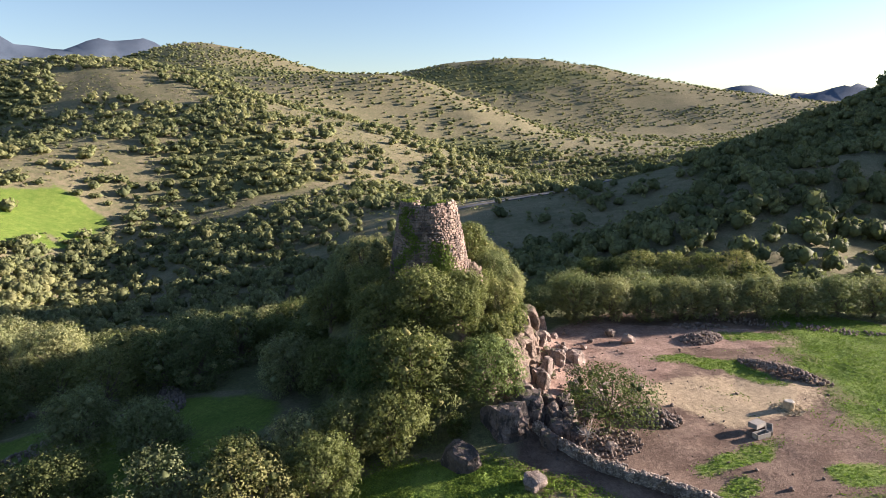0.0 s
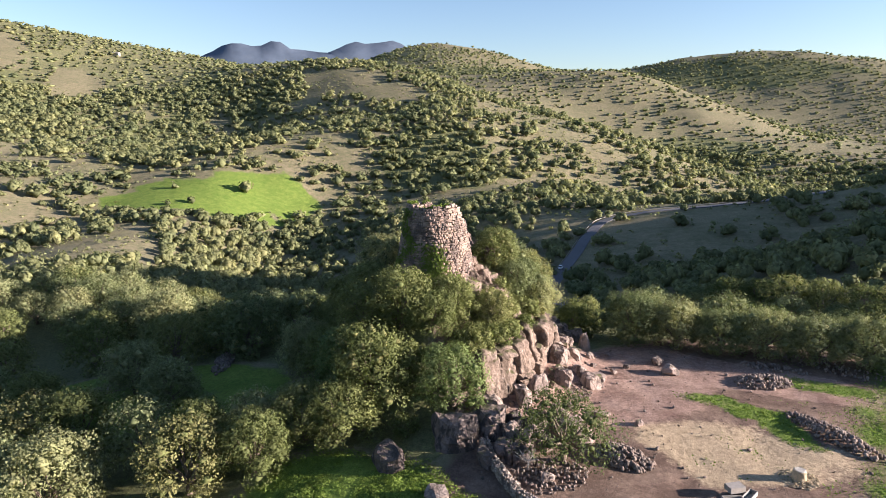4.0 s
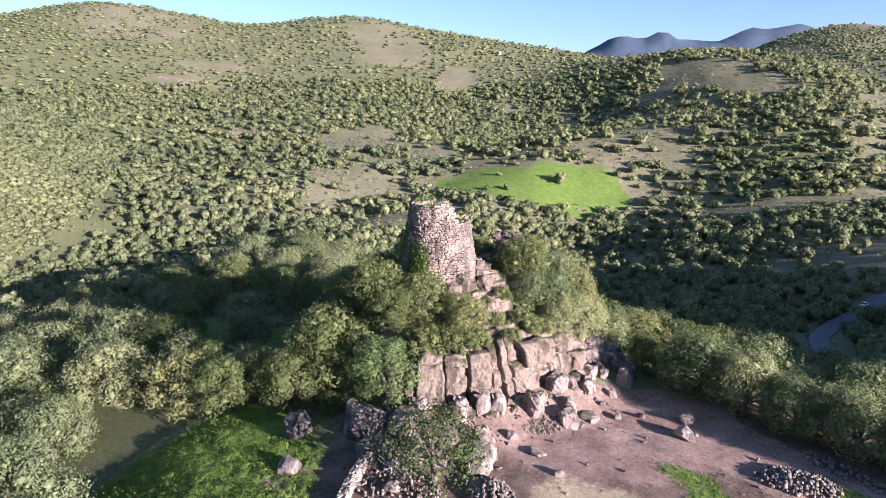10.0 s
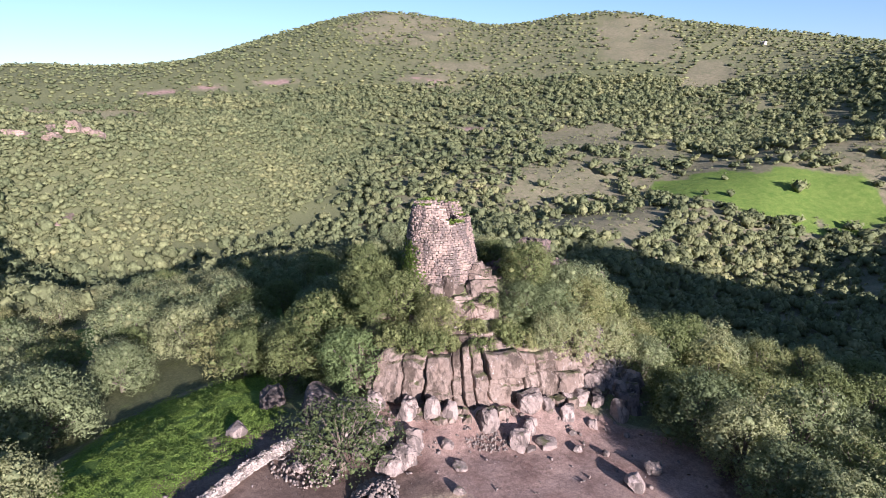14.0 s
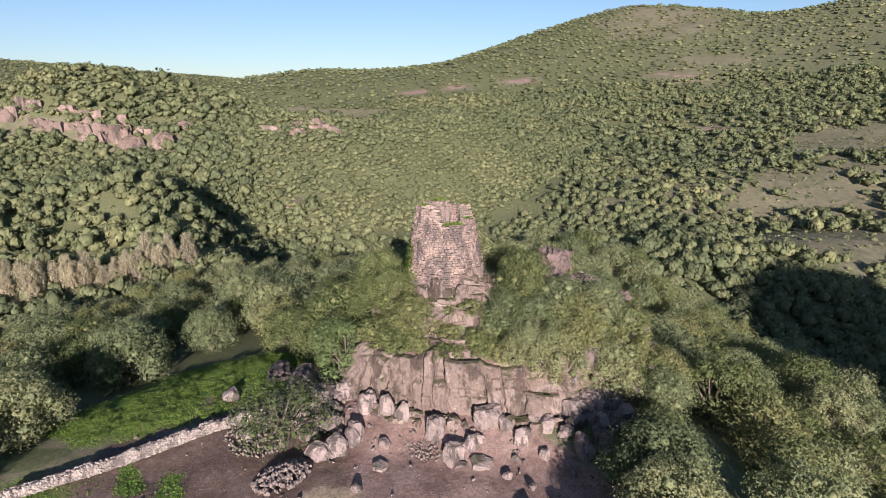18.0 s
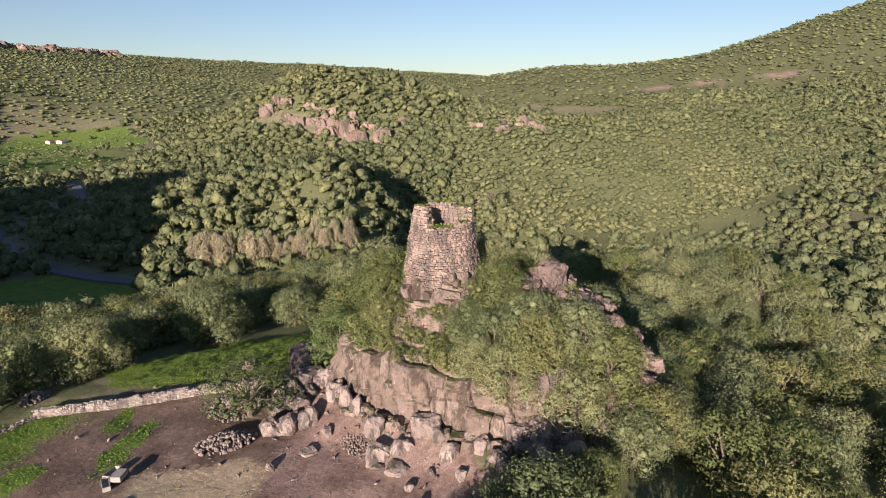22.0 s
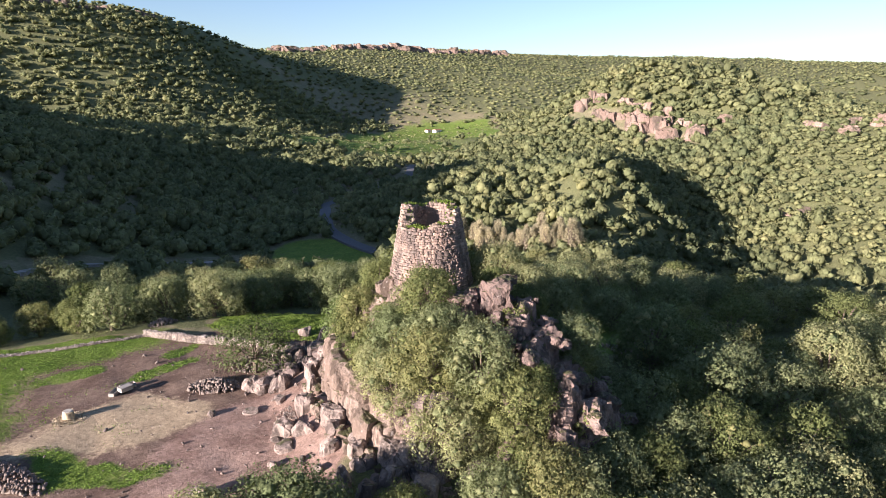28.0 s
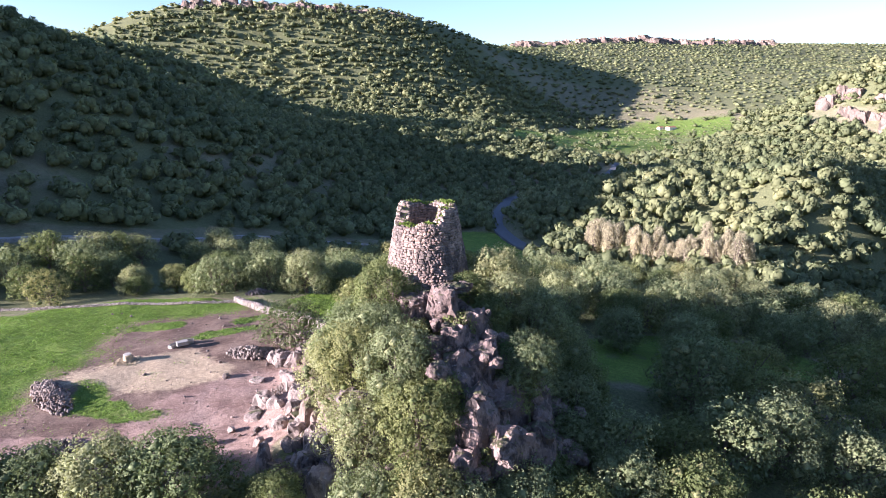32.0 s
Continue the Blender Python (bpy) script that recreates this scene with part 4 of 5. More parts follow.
def build_tower():
    rng = random.Random(3)
    root = thing("stone_tower", "ruined round tower of rough pinkish stone with a broken rim", "tower")
    # the core behind the stones, hollow at the top
    bm = bmesh.new()
    rings = []
    N = 72
    for q in range(4):
        ring = []
        for k in range(N):
            a = 360 * k / N
            top = rim(a) - 0.25
            z, r = [(0.5, tower_radius(0.5) - 0.25), (top, tower_radius(top) - 0.25), (top, 2.3), (9.6, 2.5)][q]
            ring.append(bm.verts.new((r * math.cos(radians(a)), r * math.sin(radians(a)), z)))
        rings.append(ring)
    for p, q in zip(rings, rings[1:]):
        for k in range(N):
            bm.faces.new((p[k], p[(k + 1) % N], q[(k + 1) % N], q[k]))
    bm.faces.new(rings[-1])
    part("core", bm, M_CORE, root, "dark earth and mortar between the stones")
    near, rest = [], []
    z = 1.4
    while z < 13.2:
        h = rng.uniform(0.22, 0.42)
        r = tower_radius(z)
        a = rng.uniform(0, 20)
        end = a + 359
        while a < end:
            w = rng.choice((0.28, 0.4, 0.5, 0.62, 0.85)) * rng.uniform(0.9, 1.15) * (1.15 if z < 4 else 1)
            da = math.degrees(w / r)
            mid = a + da / 2
            if z + h * 0.5 < rim(mid) + rng.uniform(-0.12, 0.08):
                out = r - 0.16 + rng.uniform(-0.09, 0.08)
                m = pose(out * math.cos(radians(mid)), out * math.sin(radians(mid)), z + h / 2 + rng.uniform(-0.04, 0.04), rng.uniform(-8, 8), -8 + rng.uniform(-9, 9), mid + rng.uniform(-6, 6)) @ Matrix.Diagonal((0.6, w * rng.uniform(0.94, 1.1), h * rng.uniform(0.98, 1.16), 1))
                (near if z > 10.6 and -100 < ((mid + 180) % 360) - 180 < 130 and len(near) < 300 else rest).append((rng.randrange(8), m))
            a += da
        z += h
    # the wall of the chamber inside, and the top of the rim
    for row in range(10):
        z = 9.7 + row * 0.36
        a = 0
        while a < 360:
            w = rng.uniform(0.35, 0.6)
            da = math.degrees(w / 2.3)
            mid = a + da / 2
            slot = abs((mid - 176 + 180) % 360 - 180) < 9 and 10.2 < z < 12.0
            arch = abs((mid - 232 + 180) % 360 - 180) < 22 and z < 11.6
            if z < rim(mid) - 0.1 and not slot and not arch:
                rest.append((rng.randrange(8), pose(2.42 * math.cos(radians(mid)), 2.42 * math.sin(radians(mid)), z, 0, rng.uniform(-4, 4), mid) @ Matrix.Diagonal((0.5, w, 0.37, 1))))
            a += da
    for k in range(150):
        a, r = rng.uniform(0, 360), rng.uniform(2.5, 3.5)
        s = rng.uniform(0.25, 0.55)
        rest.append((rng.randrange(8), pose(r * math.cos(radians(a)), r * math.sin(radians(a)), rim(a) - 0.2 + s * 0.15, rng.uniform(-20, 20), rng.uniform(-20, 20), a) @ Matrix.Diagonal((s, s * 1.2, s * 0.7, 1))))
    baked("masonry", rest, M_TOWER, root, "courses of rough pinkish stone blocks")
    for k, m in near:
        s = new("stone", STONES[k])
        s.parent = root
        s.matrix_basis = m
    # dark recesses: a slit window and an arched niche inside, a niche in the east face
    for name, a, r, z, w, h in (("window", 176, 2.22, 11.1, 0.55, 1.7), ("niche", 232, 2.22, 10.6, 1.3, 1.7)):
        bm = bmesh.new()
        pts = [(-w / 2, -h / 2), (w / 2, -h / 2), (w / 2, h * 0.2), (w * 0.3, h * 0.42), (0, h / 2), (-w * 0.3, h * 0.42), (-w / 2, h * 0.2)]
        fr = [bm.verts.new((0, px_, pz_)) for px_, pz_ in pts]
        bk = [bm.verts.new((0.9, px_ * 0.8, pz_ * 0.9)) for px_, pz_ in pts]
        for k in range(7):
            bm.faces.new((fr[k], fr[(k + 1) % 7], bk[(k + 1) % 7], bk[k]))
        bm.faces.new(bk)
        o = part(name, bm, M_CORE, root, "dark opening in the stone wall")
        o.matrix_basis = pose(r * math.cos(radians(a)), r * math.sin(radians(a)), z, 0, 0, a)
    # ivy and grass
    rg = np.random.default_rng(4)

    def leafage(name, n, where, size, mat, label):
        c, nn = [], []
        for _ in range(n):
            a, zz = where()
            r = tower_radius(zz) + 0.12 + abs(rg.normal(0, 0.12))
            c.append((r * math.cos(a), r * math.sin(a), zz))
            nn.append((math.cos(a), math.sin(a), 0.3))
        q, qn = cards(np.array(c), np.array(nn), size, rg, 0.5)
        tagged(part(name, mesh_from(name, q, np.arange(3 * n).reshape(n, 3), False, qn), mat, root, label), kind="stuff")

    def low_ivy():
        zz = 2 + 6.5 * rg.beta(1.2, 1.8)
        return radians(rg.normal(-72, 17 - zz)), zz

    def side_ivy():
        zz = rg.uniform(3, 12.6)
        return radians(rg.normal(-128 + 14 * math.sin(zz), 9)), zz

    leafage("ivy", 1800, low_ivy, 0.3, M_IVY, "green ivy climbing the wall")
    leafage("ivy", 1300, side_ivy, 0.28, M_IVY, "green ivy climbing the wall")
    c, nn = [], []
    for _ in range(1500):
        a, r = rg.uniform(0, 360), rg.uniform(2.4, 3.7)
        if rg.uniform() < 0.5 + 0.5 * math.sin(a * 0.07):
            c.append((r * math.cos(radians(a)), r * math.sin(radians(a)), rim(a) + 0.05 + abs(rg.normal(0, 0.1))))
            nn.append((rg.normal(0, 1), rg.normal(0, 1), 0.3))
    q, qn = cards(np.array(c), np.array(nn), 0.26, rg, 0.5)
    tagged(part("grass", mesh_from("grass", q, np.arange(3 * len(c)).reshape(-1, 3)), M_IVY, root, "grass and weeds growing on the rim"), kind="stuff")
    return root


build_tower()


# ---- rock ----
def rock_mesh(seed, level=3, boxy=2.5, cuts=8, rough=0.07):
    """A weathered rock about one across, flat where it has split."""
    rng = random.Random(seed)
    bm = bmesh.new()
    bmesh.ops.create_icosphere(bm, subdivisions=level, radius=1)
    planes = []
    for _ in range(cuts):
        d = Vector((rng.gauss(0, 1), rng.gauss(0, 1), rng.gauss(0, 0.8))).normalized()
        planes.append((d, rng.uniform(0.52, 0.85)))
    o = Vector((rng.uniform(0, 50), rng.uniform(0, 50), rng.uniform(0, 50)))
    for v in bm.verts:
        c = v.co
        c = c / (abs(c.x) ** boxy + abs(c.y) ** boxy + abs(c.z) ** boxy) ** (1 / boxy)
        for d, s in planes:
            e = c.dot(d) - s
            if e > 0:
                c = c - d * e
        c = c * (1 + rough * noise.noise(c * 1.7 + o) * 1.6 + rough * 0.8 * noise.noise(c * 4.3 + o))
        v.co = c * 0.5
    me = bpy.data.meshes.new("rock")
    bm.to_mesh(me)
    bm.free()
    return me


def block_mesh(seed, chips=7, grid=6, rough=0.05):
    """An angular block one across: a cube with split corners, cracked and weathered."""
    rng = random.Random(seed)
    bm = bmesh.new()
    bmesh.ops.create_cube(bm, size=2)
    bmesh.ops.subdivide_edges(bm, edges=bm.edges[:], cuts=grid, use_grid_fill=True)
    planes = []
    for _ in range(chips):
        d = Vector((rng.choice((-1, 1)) * rng.uniform(0.2, 1), rng.choice((-1, 1)) * rng.uniform(0.2, 1), rng.uniform(-0.4, 1))).normalized()
        planes.append((d, rng.uniform(0.85, 1.2)))
    o = Vector((rng.uniform(0, 50), rng.uniform(0, 50), rng.uniform(0, 50)))
    tx, ty = rng.uniform(-0.16, 0.05), rng.uniform(-0.16, 0.05)
    for v in bm.verts:
        c = v.co
        c = Vector((c.x * (1 + tx * c.z), c.y * (1 + ty * c.z), c.z))
        for d, s in planes:
            e = c.dot(d) - s
            if e > 0:
                c = c - d * e
        crack = abs(noise.noise(Vector((c.x * 1.3, c.y * 1.3, c.z * 0.35)) + o))
        c = c * (1 - (0.05 if crack < 0.06 else 0.0)) + noise.noise_vector(c * 1.4 + o) * rough * 1.8 + noise.noise_vector(c * 4.1 + o) * rough
        v.co = c * 0.5
    me = bpy.data.meshes.new("rock")
    bm.to_mesh(me)
    bm.free()
    return me


def tri_data(me):
    me.calc_loop_triangles()
    return np.array([v.co[:] for v in me.vertices]), np.array([t.vertices[:] for t in me.loop_triangles])


CRAGS = [block_mesh(260 + k, 9, 7, 0.12) for k in range(8)]
BOULDERS = [rock_mesh(100 + k, 3, 3.2, 10, 0.06) for k in range(5)] + [block_mesh(130 + k, 12, 5, 0.1) for k in range(7)]
BLOCKS = [block_mesh(200 + k) for k in range(12)]
SPINES = [block_mesh(220 + k, 10, 9, 0.15) for k in range(8)]
DARKS = [block_mesh(240 + k, 9, 4, 0.07) for k in range(8)]
for me in CRAGS:
    me.materials.append(M_HILLROCK)
for me in SPINES:
    me.materials.append(M_SPINE)
for me in DARKS:
    me.materials.append(M_DARKROCK)
PEBBLES = [tri_data(rock_mesh(300 + k, 1, 2.5, 4, 0.1)) for k in range(6)]
COBBLES = [tri_data(rock_mesh(320 + k, 1, 3.0, 4, 0.1)) for k in range(6)]
for me in BOULDERS:
    me.materials.append(M_BOULDER)
for me in BLOCKS:
    me.materials.append(M_CLIFF)
RR = random.Random(11)


def rock(name, mesh, x, y, z, sx, sy, sz, turn, lean=0.0, parent=None):
    ob = new(name, mesh)
    ob.parent = parent
    ob.matrix_basis = pose(x, y, z, lean, lean * 0.6, turn) @ Matrix.Diagonal((sx, sy, sz, 1))
    return ob


# the cliff round the knoll's east foot: bearing from the knoll's middle, share of the way out, width, height
cliff = thing("rock_cliff", "cracked pinkish rock cliff with dark stains and moss below the tower", "cliff")


def knoll_edge(a, k):
    """A place on the knoll, by bearing and share of its breadth."""
    c, s = math.cos(radians(a)), math.sin(radians(a))
    return 16.5 * k * c, 5 + (23 if s > 0 else 22) * k * s


def rock_face():
    """The weathered face round the knoll's east foot: leaning columns split by deep joints, undercut at the bottom."""
    rng = np.random.default_rng(31)
    a = np.linspace(-68, 60, 520)
    u = np.concatenate([[0], np.cumsum(np.hypot(np.diff(16.5 * np.cos(np.radians(a))), np.diff(22.5 * np.sin(np.radians(a)))))]) * 0.95
    kk, zz = [1.0, 0.975, 0.965, 0.955, 0.93, 0.92, 0.9, 0.86, 0.8, 0.73], [-12.4, -11.2, -9.0, -7.6, -7.0, -5.4, -4.5, -3.9, -3.9, -5.0]
    v = np.concatenate([[0], np.cumsum(np.hypot(np.diff(kk) * 17, np.diff(zz)))])
    t = np.linspace(0, v[-1], 84)
    K, Z = np.interp(t, v, kk)[:, None], np.interp(t, v, zz)[:, None]
    A, U = a[None] + 0 * K, u[None] + 0 * K
    lift = (fbm(u / 6, u * 0, 36, 3) - 0.5) * 3.4 - 1.6 * step(42, 60, a) - 1.2 * (1 - step(-66, -50, a))
    Z = Z + lift[None] * step(-11, -5, Z)
    ends = np.cumsum(rng.uniform(1.3, 4.6, 40))
    warp = U + 1.5 * (fbm(U / 4, Z / 3, 32, 3) - 0.5) + 0.16 * (Z + 8)
    col = np.searchsorted(ends, warp)
    near = np.minimum(np.abs(ends[np.minimum(col, 39)] - warp), np.abs(warp - ends[np.maximum(col - 1, 0)]))
    split = rng.uniform(-10.5, -4.6, (41, 2))
    bed = Z + 1.2 * (fbm(U / 3, Z / 5, 33, 3) - 0.5)
    row = (bed > split[col, 0]).astype(int) + (bed > split[col, 1])
    near = np.minimum(near, 1.4 * np.minimum(np.abs(bed - split[col, 0]), np.abs(bed - split[col, 1])))
    out = rng.uniform(-0.75, 0.55, (41, 3))[col, row] + rng.uniform(-0.12, 0.12, (41, 3))[col, row] * (Z + 8)
    out = out - 0.75 * (1 - step(0.02, 0.26, near)) + (fbm(U / 1.3, Z / 1.3, 34, 4) - 0.5) * 0.8 + (fbm(U * 1.7, Z * 1.7, 35, 3) - 0.5) * 0.3
    out = out - 0.9 * (1 - step(-11.2, -10.2, Z)) * step(0.45, 0.6, fbm(U / 3.5, Z * 0, 37, 2)) - 3.0 * (1 - step(-68, -62, A)) - 3.0 * step(54, 60, A)
    ca, sa = np.cos(np.radians(A)), np.sin(np.radians(A))
    nx, ny = ca / 16.5, sa / 22.5
    n = np.hypot(nx, ny)
    x, y = 16.5 * K * ca + out * nx / n, 5 + 22.5 * K * sa + out * ny / n
    vv = np.stack([x, y, Z], -1).reshape(-1, 3)
    i, j = np.arange(len(t) - 1)[:, None] * len(a), np.arange(len(a) - 1)[None]
    f = np.stack([i + j, i + j + 1, i + len(a) + j + 1, i + len(a) + j], -1).reshape(-1, 4)
    part("rock_face", mesh_from("rock_face", vv, f), M_CLIFF, cliff, "broad pale rock face split by dark joints")


rock_face()
# blocks above the face and stacked at its north end: share of the way out, foot, top, width, chance, bearings
for k, lo, hi, w, chance, a0, a1 in ((0.99, -12.0, -9.6, 2.2, 0.75, 14, 44), (0.94, -9.8, -6.6, 2.4, 0.7, 16, 46), (0.68, -6.0, -2.8, 3.0, 0.5, -60, 50), (0.58, -4.2, -1.4, 3.0, 0.4, -60, 50)):
    a = a0 + RR.uniform(0, 5)
    while a < a1:
        kk = k + RR.uniform(-0.03, 0.03)
        x, y = knoll_edge(a, kk)
        bw = w * RR.uniform(0.55, 1.35)
        h = (hi - lo) * RR.uniform(0.62, 1.15)
        arc = math.hypot(16.5 * kk * math.sin(radians(a)), 22.5 * kk * math.cos(radians(a))) * math.pi / 180
        if RR.random() < chance:
            rock("rock", RR.choice(BLOCKS), x, y, lo + h * 0.5, RR.uniform(2.0, 3.0), bw, h, a + RR.uniform(-24, 24), RR.uniform(-11, 11), cliff)
        a += bw * RR.uniform(0.88, 1.14) / arc
for _ in range(130):
    a, w = RR.uniform(-64, 66), RR.uniform(0.4, 1.5)
    x, y = knoll_edge(a, RR.uniform(0.45, 0.72) if RR.random() < 0.35 else RR.uniform(0.99, 1.1))
    rock("rock", RR.choice(BLOCKS), x, y, gz(x, y) + w * 0.2, w, w * RR.uniform(0.6, 1.1), w * RR.uniform(0.5, 1.0), RR.uniform(0, 360), RR.uniform(-22, 22), cliff)
# rocks at the tower's east foot
for k in range(34):
    a, r = RR.uniform(-25, 95), RR.uniform(5.4, 9.0)
    w = RR.uniform(1.0, 2.4) * (1.2 if r < 6.8 else 1)
    x, y = r * math.cos(radians(a)), r * math.sin(radians(a))
    top = (5.6 if 20 < a < 70 else 4.0) - (r - 5.4) * 1.25 + RR.uniform(-0.9, 0.5)
    h = max(w, top - gz(x, y) + 0.8)
    rock("rock", RR.choice(BLOCKS), x, y, top - h / 2, w, w * RR.uniform(0.7, 1.2), h, RR.uniform(0, 360), RR.uniform(-14, 14), cliff)
# rank weeds in the grassy hollow south of the knoll
WEED = np.random.default_rng(91)
wx, wy = WEED.uniform(-16, 28, 1500), WEED.uniform(-58, -18, 1500)
grown = (glade(wx, wy) > 0.5) & (fbm(wx / 5, wy / 5, 93, 3) > 0.47)
wx, wy = wx[grown], wy[grown]
around = sphere_points(len(wx) * 45, WEED, 0.0)
stem = np.repeat(np.stack([wx, wy, ground_z(wx, wy)], 1), 45, 0)
spread = np.repeat(WEED.uniform(0.35, 1.0, len(wx)), 45)[:, None] * np.array([1, 1, 0.55])
wv, wn = cards(stem + around * spread * WEED.uniform(0.6, 1.1, (len(stem), 1)), around + np.array([0, 0, 0.4]), 0.17, WEED, 0.5)
tagged(part("weeds", mesh_from("weeds", wv, np.arange(3 * len(stem)).reshape(-1, 3), False, wn), M_WEEDS), "low leafy green weeds in the grassy hollow", "weeds", kind="stuff")
# stepped ledges from the tower's foot down to the top of the face
LEDGE = random.Random(5)
for k in range(30):
    x = 5.6 + 6.9 * (k + LEDGE.random()) / 30
    y = LEDGE.uniform(-0.6, 5.4) - 0.12 * (x - 6)
    w = LEDGE.uniform(1.2, 3.4)
    h = LEDGE.uniform(1.4, 2.2)
    rock("rock", BLOCKS[k % len(BLOCKS)], x, y, gz(x, y) + LEDGE.uniform(0.3, 0.9) - h / 2, w * 0.8, w * 1.25, h, LEDGE.uniform(-25, 25), LEDGE.uniform(-8, 8), cliff)
spine = thing("rock_spine", "dark jagged ridge of split rock running down from the tower", "rock ridge")
for x, y, top, w, h, turn in ((-1.0, 15.0, 6.4, 3.8, 6.0, 70), (-1.5, 9.5, 3.8, 3.4, 4.0, 30), (2.2, 13.6, 5.0, 2.8, 4.4, 10), (-3.7, 16.2, 4.2, 3.6, 6.5, 40), (-1.4, 18.6, 3.4, 3.4, 7.0, 15), (-1.3, 22.0, 1.4, 4.2, 8.0, 20), (-4.2, 19.6, 1.6, 3.8, 8.0, 65),
                              (-3.2, 24.4, -1.2, 4.4, 8.0, 50), (1.4, 21.4, -0.6, 3.4, 6.0, 80), (-6.4, 21.6, -1.8, 4.0, 7.5, 5), (-7.2, 17.0, 0.2, 3.6, 7.0, 35), (-5.6, 25.6, -4.4, 4.4, 7.0, 0), (-8.8, 24.0, -5.4, 4.6, 6.0, 60), (-10.2, 18.6, -4.4, 4.2, 7.0, 25),
                              (-13.0, 16.0, -7.2, 4.4, 5.0, 15), (-12.2, 21.6, -8.6, 4.0, 5.0, 70), (-16.5, 19.0, -12.6, 3.8, 4.4, 35), (-1.0, 27.4, -6.0, 3.8, 6.0, 45), (3.4, 26.0, -7.0, 3.6, 5.0, 20), (-18.5, 22.5, -14.2, 3.4, 3.2, 10)):
    rock("rock", RR.choice(SPINES), x, y, top - h / 2, w * 1.15, w * 0.95, h, turn, RR.uniform(-13, 13), spine)
    for _ in range(6):
        u, v, s = x + RR.uniform(-0.7, 0.7) * w, y + RR.uniform(-0.7, 0.7) * w, RR.uniform(0.5, 1.8)
        rock("rock", RR.choice(SPINES), u, v, top - RR.uniform(-0.1, 2.4), s * 1.3, s, s * RR.uniform(0.5, 1.0), RR.uniform(0, 360), RR.uniform(-25, 25), spine)
for k in range(64):
    x, y = (RR.gauss(12.8, 2.2), RR.gauss(19.6, 2.8)) if k < 40 else (RR.gauss(15.6, 1.9), RR.gauss(-13.4, 2.6))
    w = RR.uniform(1.0, 2.5)
    b = rock("boulder", RR.choice(DARKS), x, y, gz(x, y) + w * 0.28, w, w * RR.uniform(0.7, 1.0), w * RR.uniform(0.7, 1.2), RR.uniform(0, 360), RR.uniform(-25, 25))
    tagged(b, "dark angular boulder in the jumble at the cliff foot", "boulder", "boulders below the cliff")

# boulders fallen from it: place, width, height
BOULDER_PLACES = [(22.5, -11.5, 2.6, 1.8), (21.5, 3.8, 2.4, 1.9), (20.2, 5.6, 2.0, 1.5), (19.5, -8.3, 2.6, 1.9), (16.6, 7.2, 3.0, 2.2), (17.2, 9.2, 2.0, 1.6), (18.4, 11.4, 1.8, 1.3), (19.2, 18.2, 2.2, 2.9), (32.2, 12.3, 2.6, 1.9), (30.5, 15.9, 1.8, 1.2), (15.8, 12.8, 2.1, 1.6),
                  (15.6, -5.2, 2.2, 3.0), (22.5, 6.8, 2.3, 0.7), (22.9, 4.5, 1.7, 0.6), (28.7, -5.6, 1.0, 0.7), (24.1, -4.2, 1.8, 0.4), (16.2, -3.1, 2.0, 2.2), (21.0, -10.0, 2.8, 2.1)]
BOULDER_PLACES_SOUTH = [(12.0, -14.5, 3.4, 2.4), (14.6, -7.8, 2.2, 2.4), (17.0, -13.3, 2.3, 1.9), (3.2, -23.9, 3.4, 2.7), (10.3, -28.3, 3.0, 1.8), (19.9, -21.5, 1.8, 1.2), (18.4, 1.2, 2.3, 2.2), (18.9, -8.1, 1.7, 2.2),
                        (20.2, -4.5, 1.8, 1.2), (9.0, -17.8, 4.8, 3.2), (14.8, -15.2, 1.9, 2.6), (16.5, -15.6, 1.9, 2.4), (18.9, -14.4, 1.6, 1.6), (11.7, -11.5, 2.4, 2.2), (10.6, -13.2, 1.9, 1.5)]
BOULDER_PLACES_NORTH = [(16.2, 14.2, 2.0, 1.6), (13.8, 17.6, 2.6, 2.6), (12.0, 19.8, 3.0, 3.0), (10.4, 22.0, 3.4, 3.2), (15.0, 20.6, 2.2, 2.0), (12.6, 24.0, 2.6, 2.2), (7.0, 25.5, 3.6, 3.0), (17.0, 16.4, 1.6, 1.3),
                        (20.6, 13.8, 1.1, 0.9), (24.6, 9.8, 1.2, 0.7), (21.4, 10.6, 1.0, 0.6), (26.2, 12.4, 0.9, 0.6), (19.4, 6.2, 1.3, 0.9), (23.0, 17.0, 1.0, 0.7)]
for x, y, w, h in BOULDER_PLACES + BOULDER_PLACES_SOUTH + BOULDER_PLACES_NORTH:
    b = rock("boulder", RR.choice(DARKS if w > 3 else BOULDERS), x, y, gz(x, y) + h * 0.3, w * 1.08, w * 0.95, h * 1.25, RR.uniform(0, 360), RR.uniform(-10, 10))
    tagged(b, "large pale weathered boulder lying at the cliff foot" if h > 1 else "flat pale rock sunk in bare brown earth", "boulder", "boulders below the cliff")


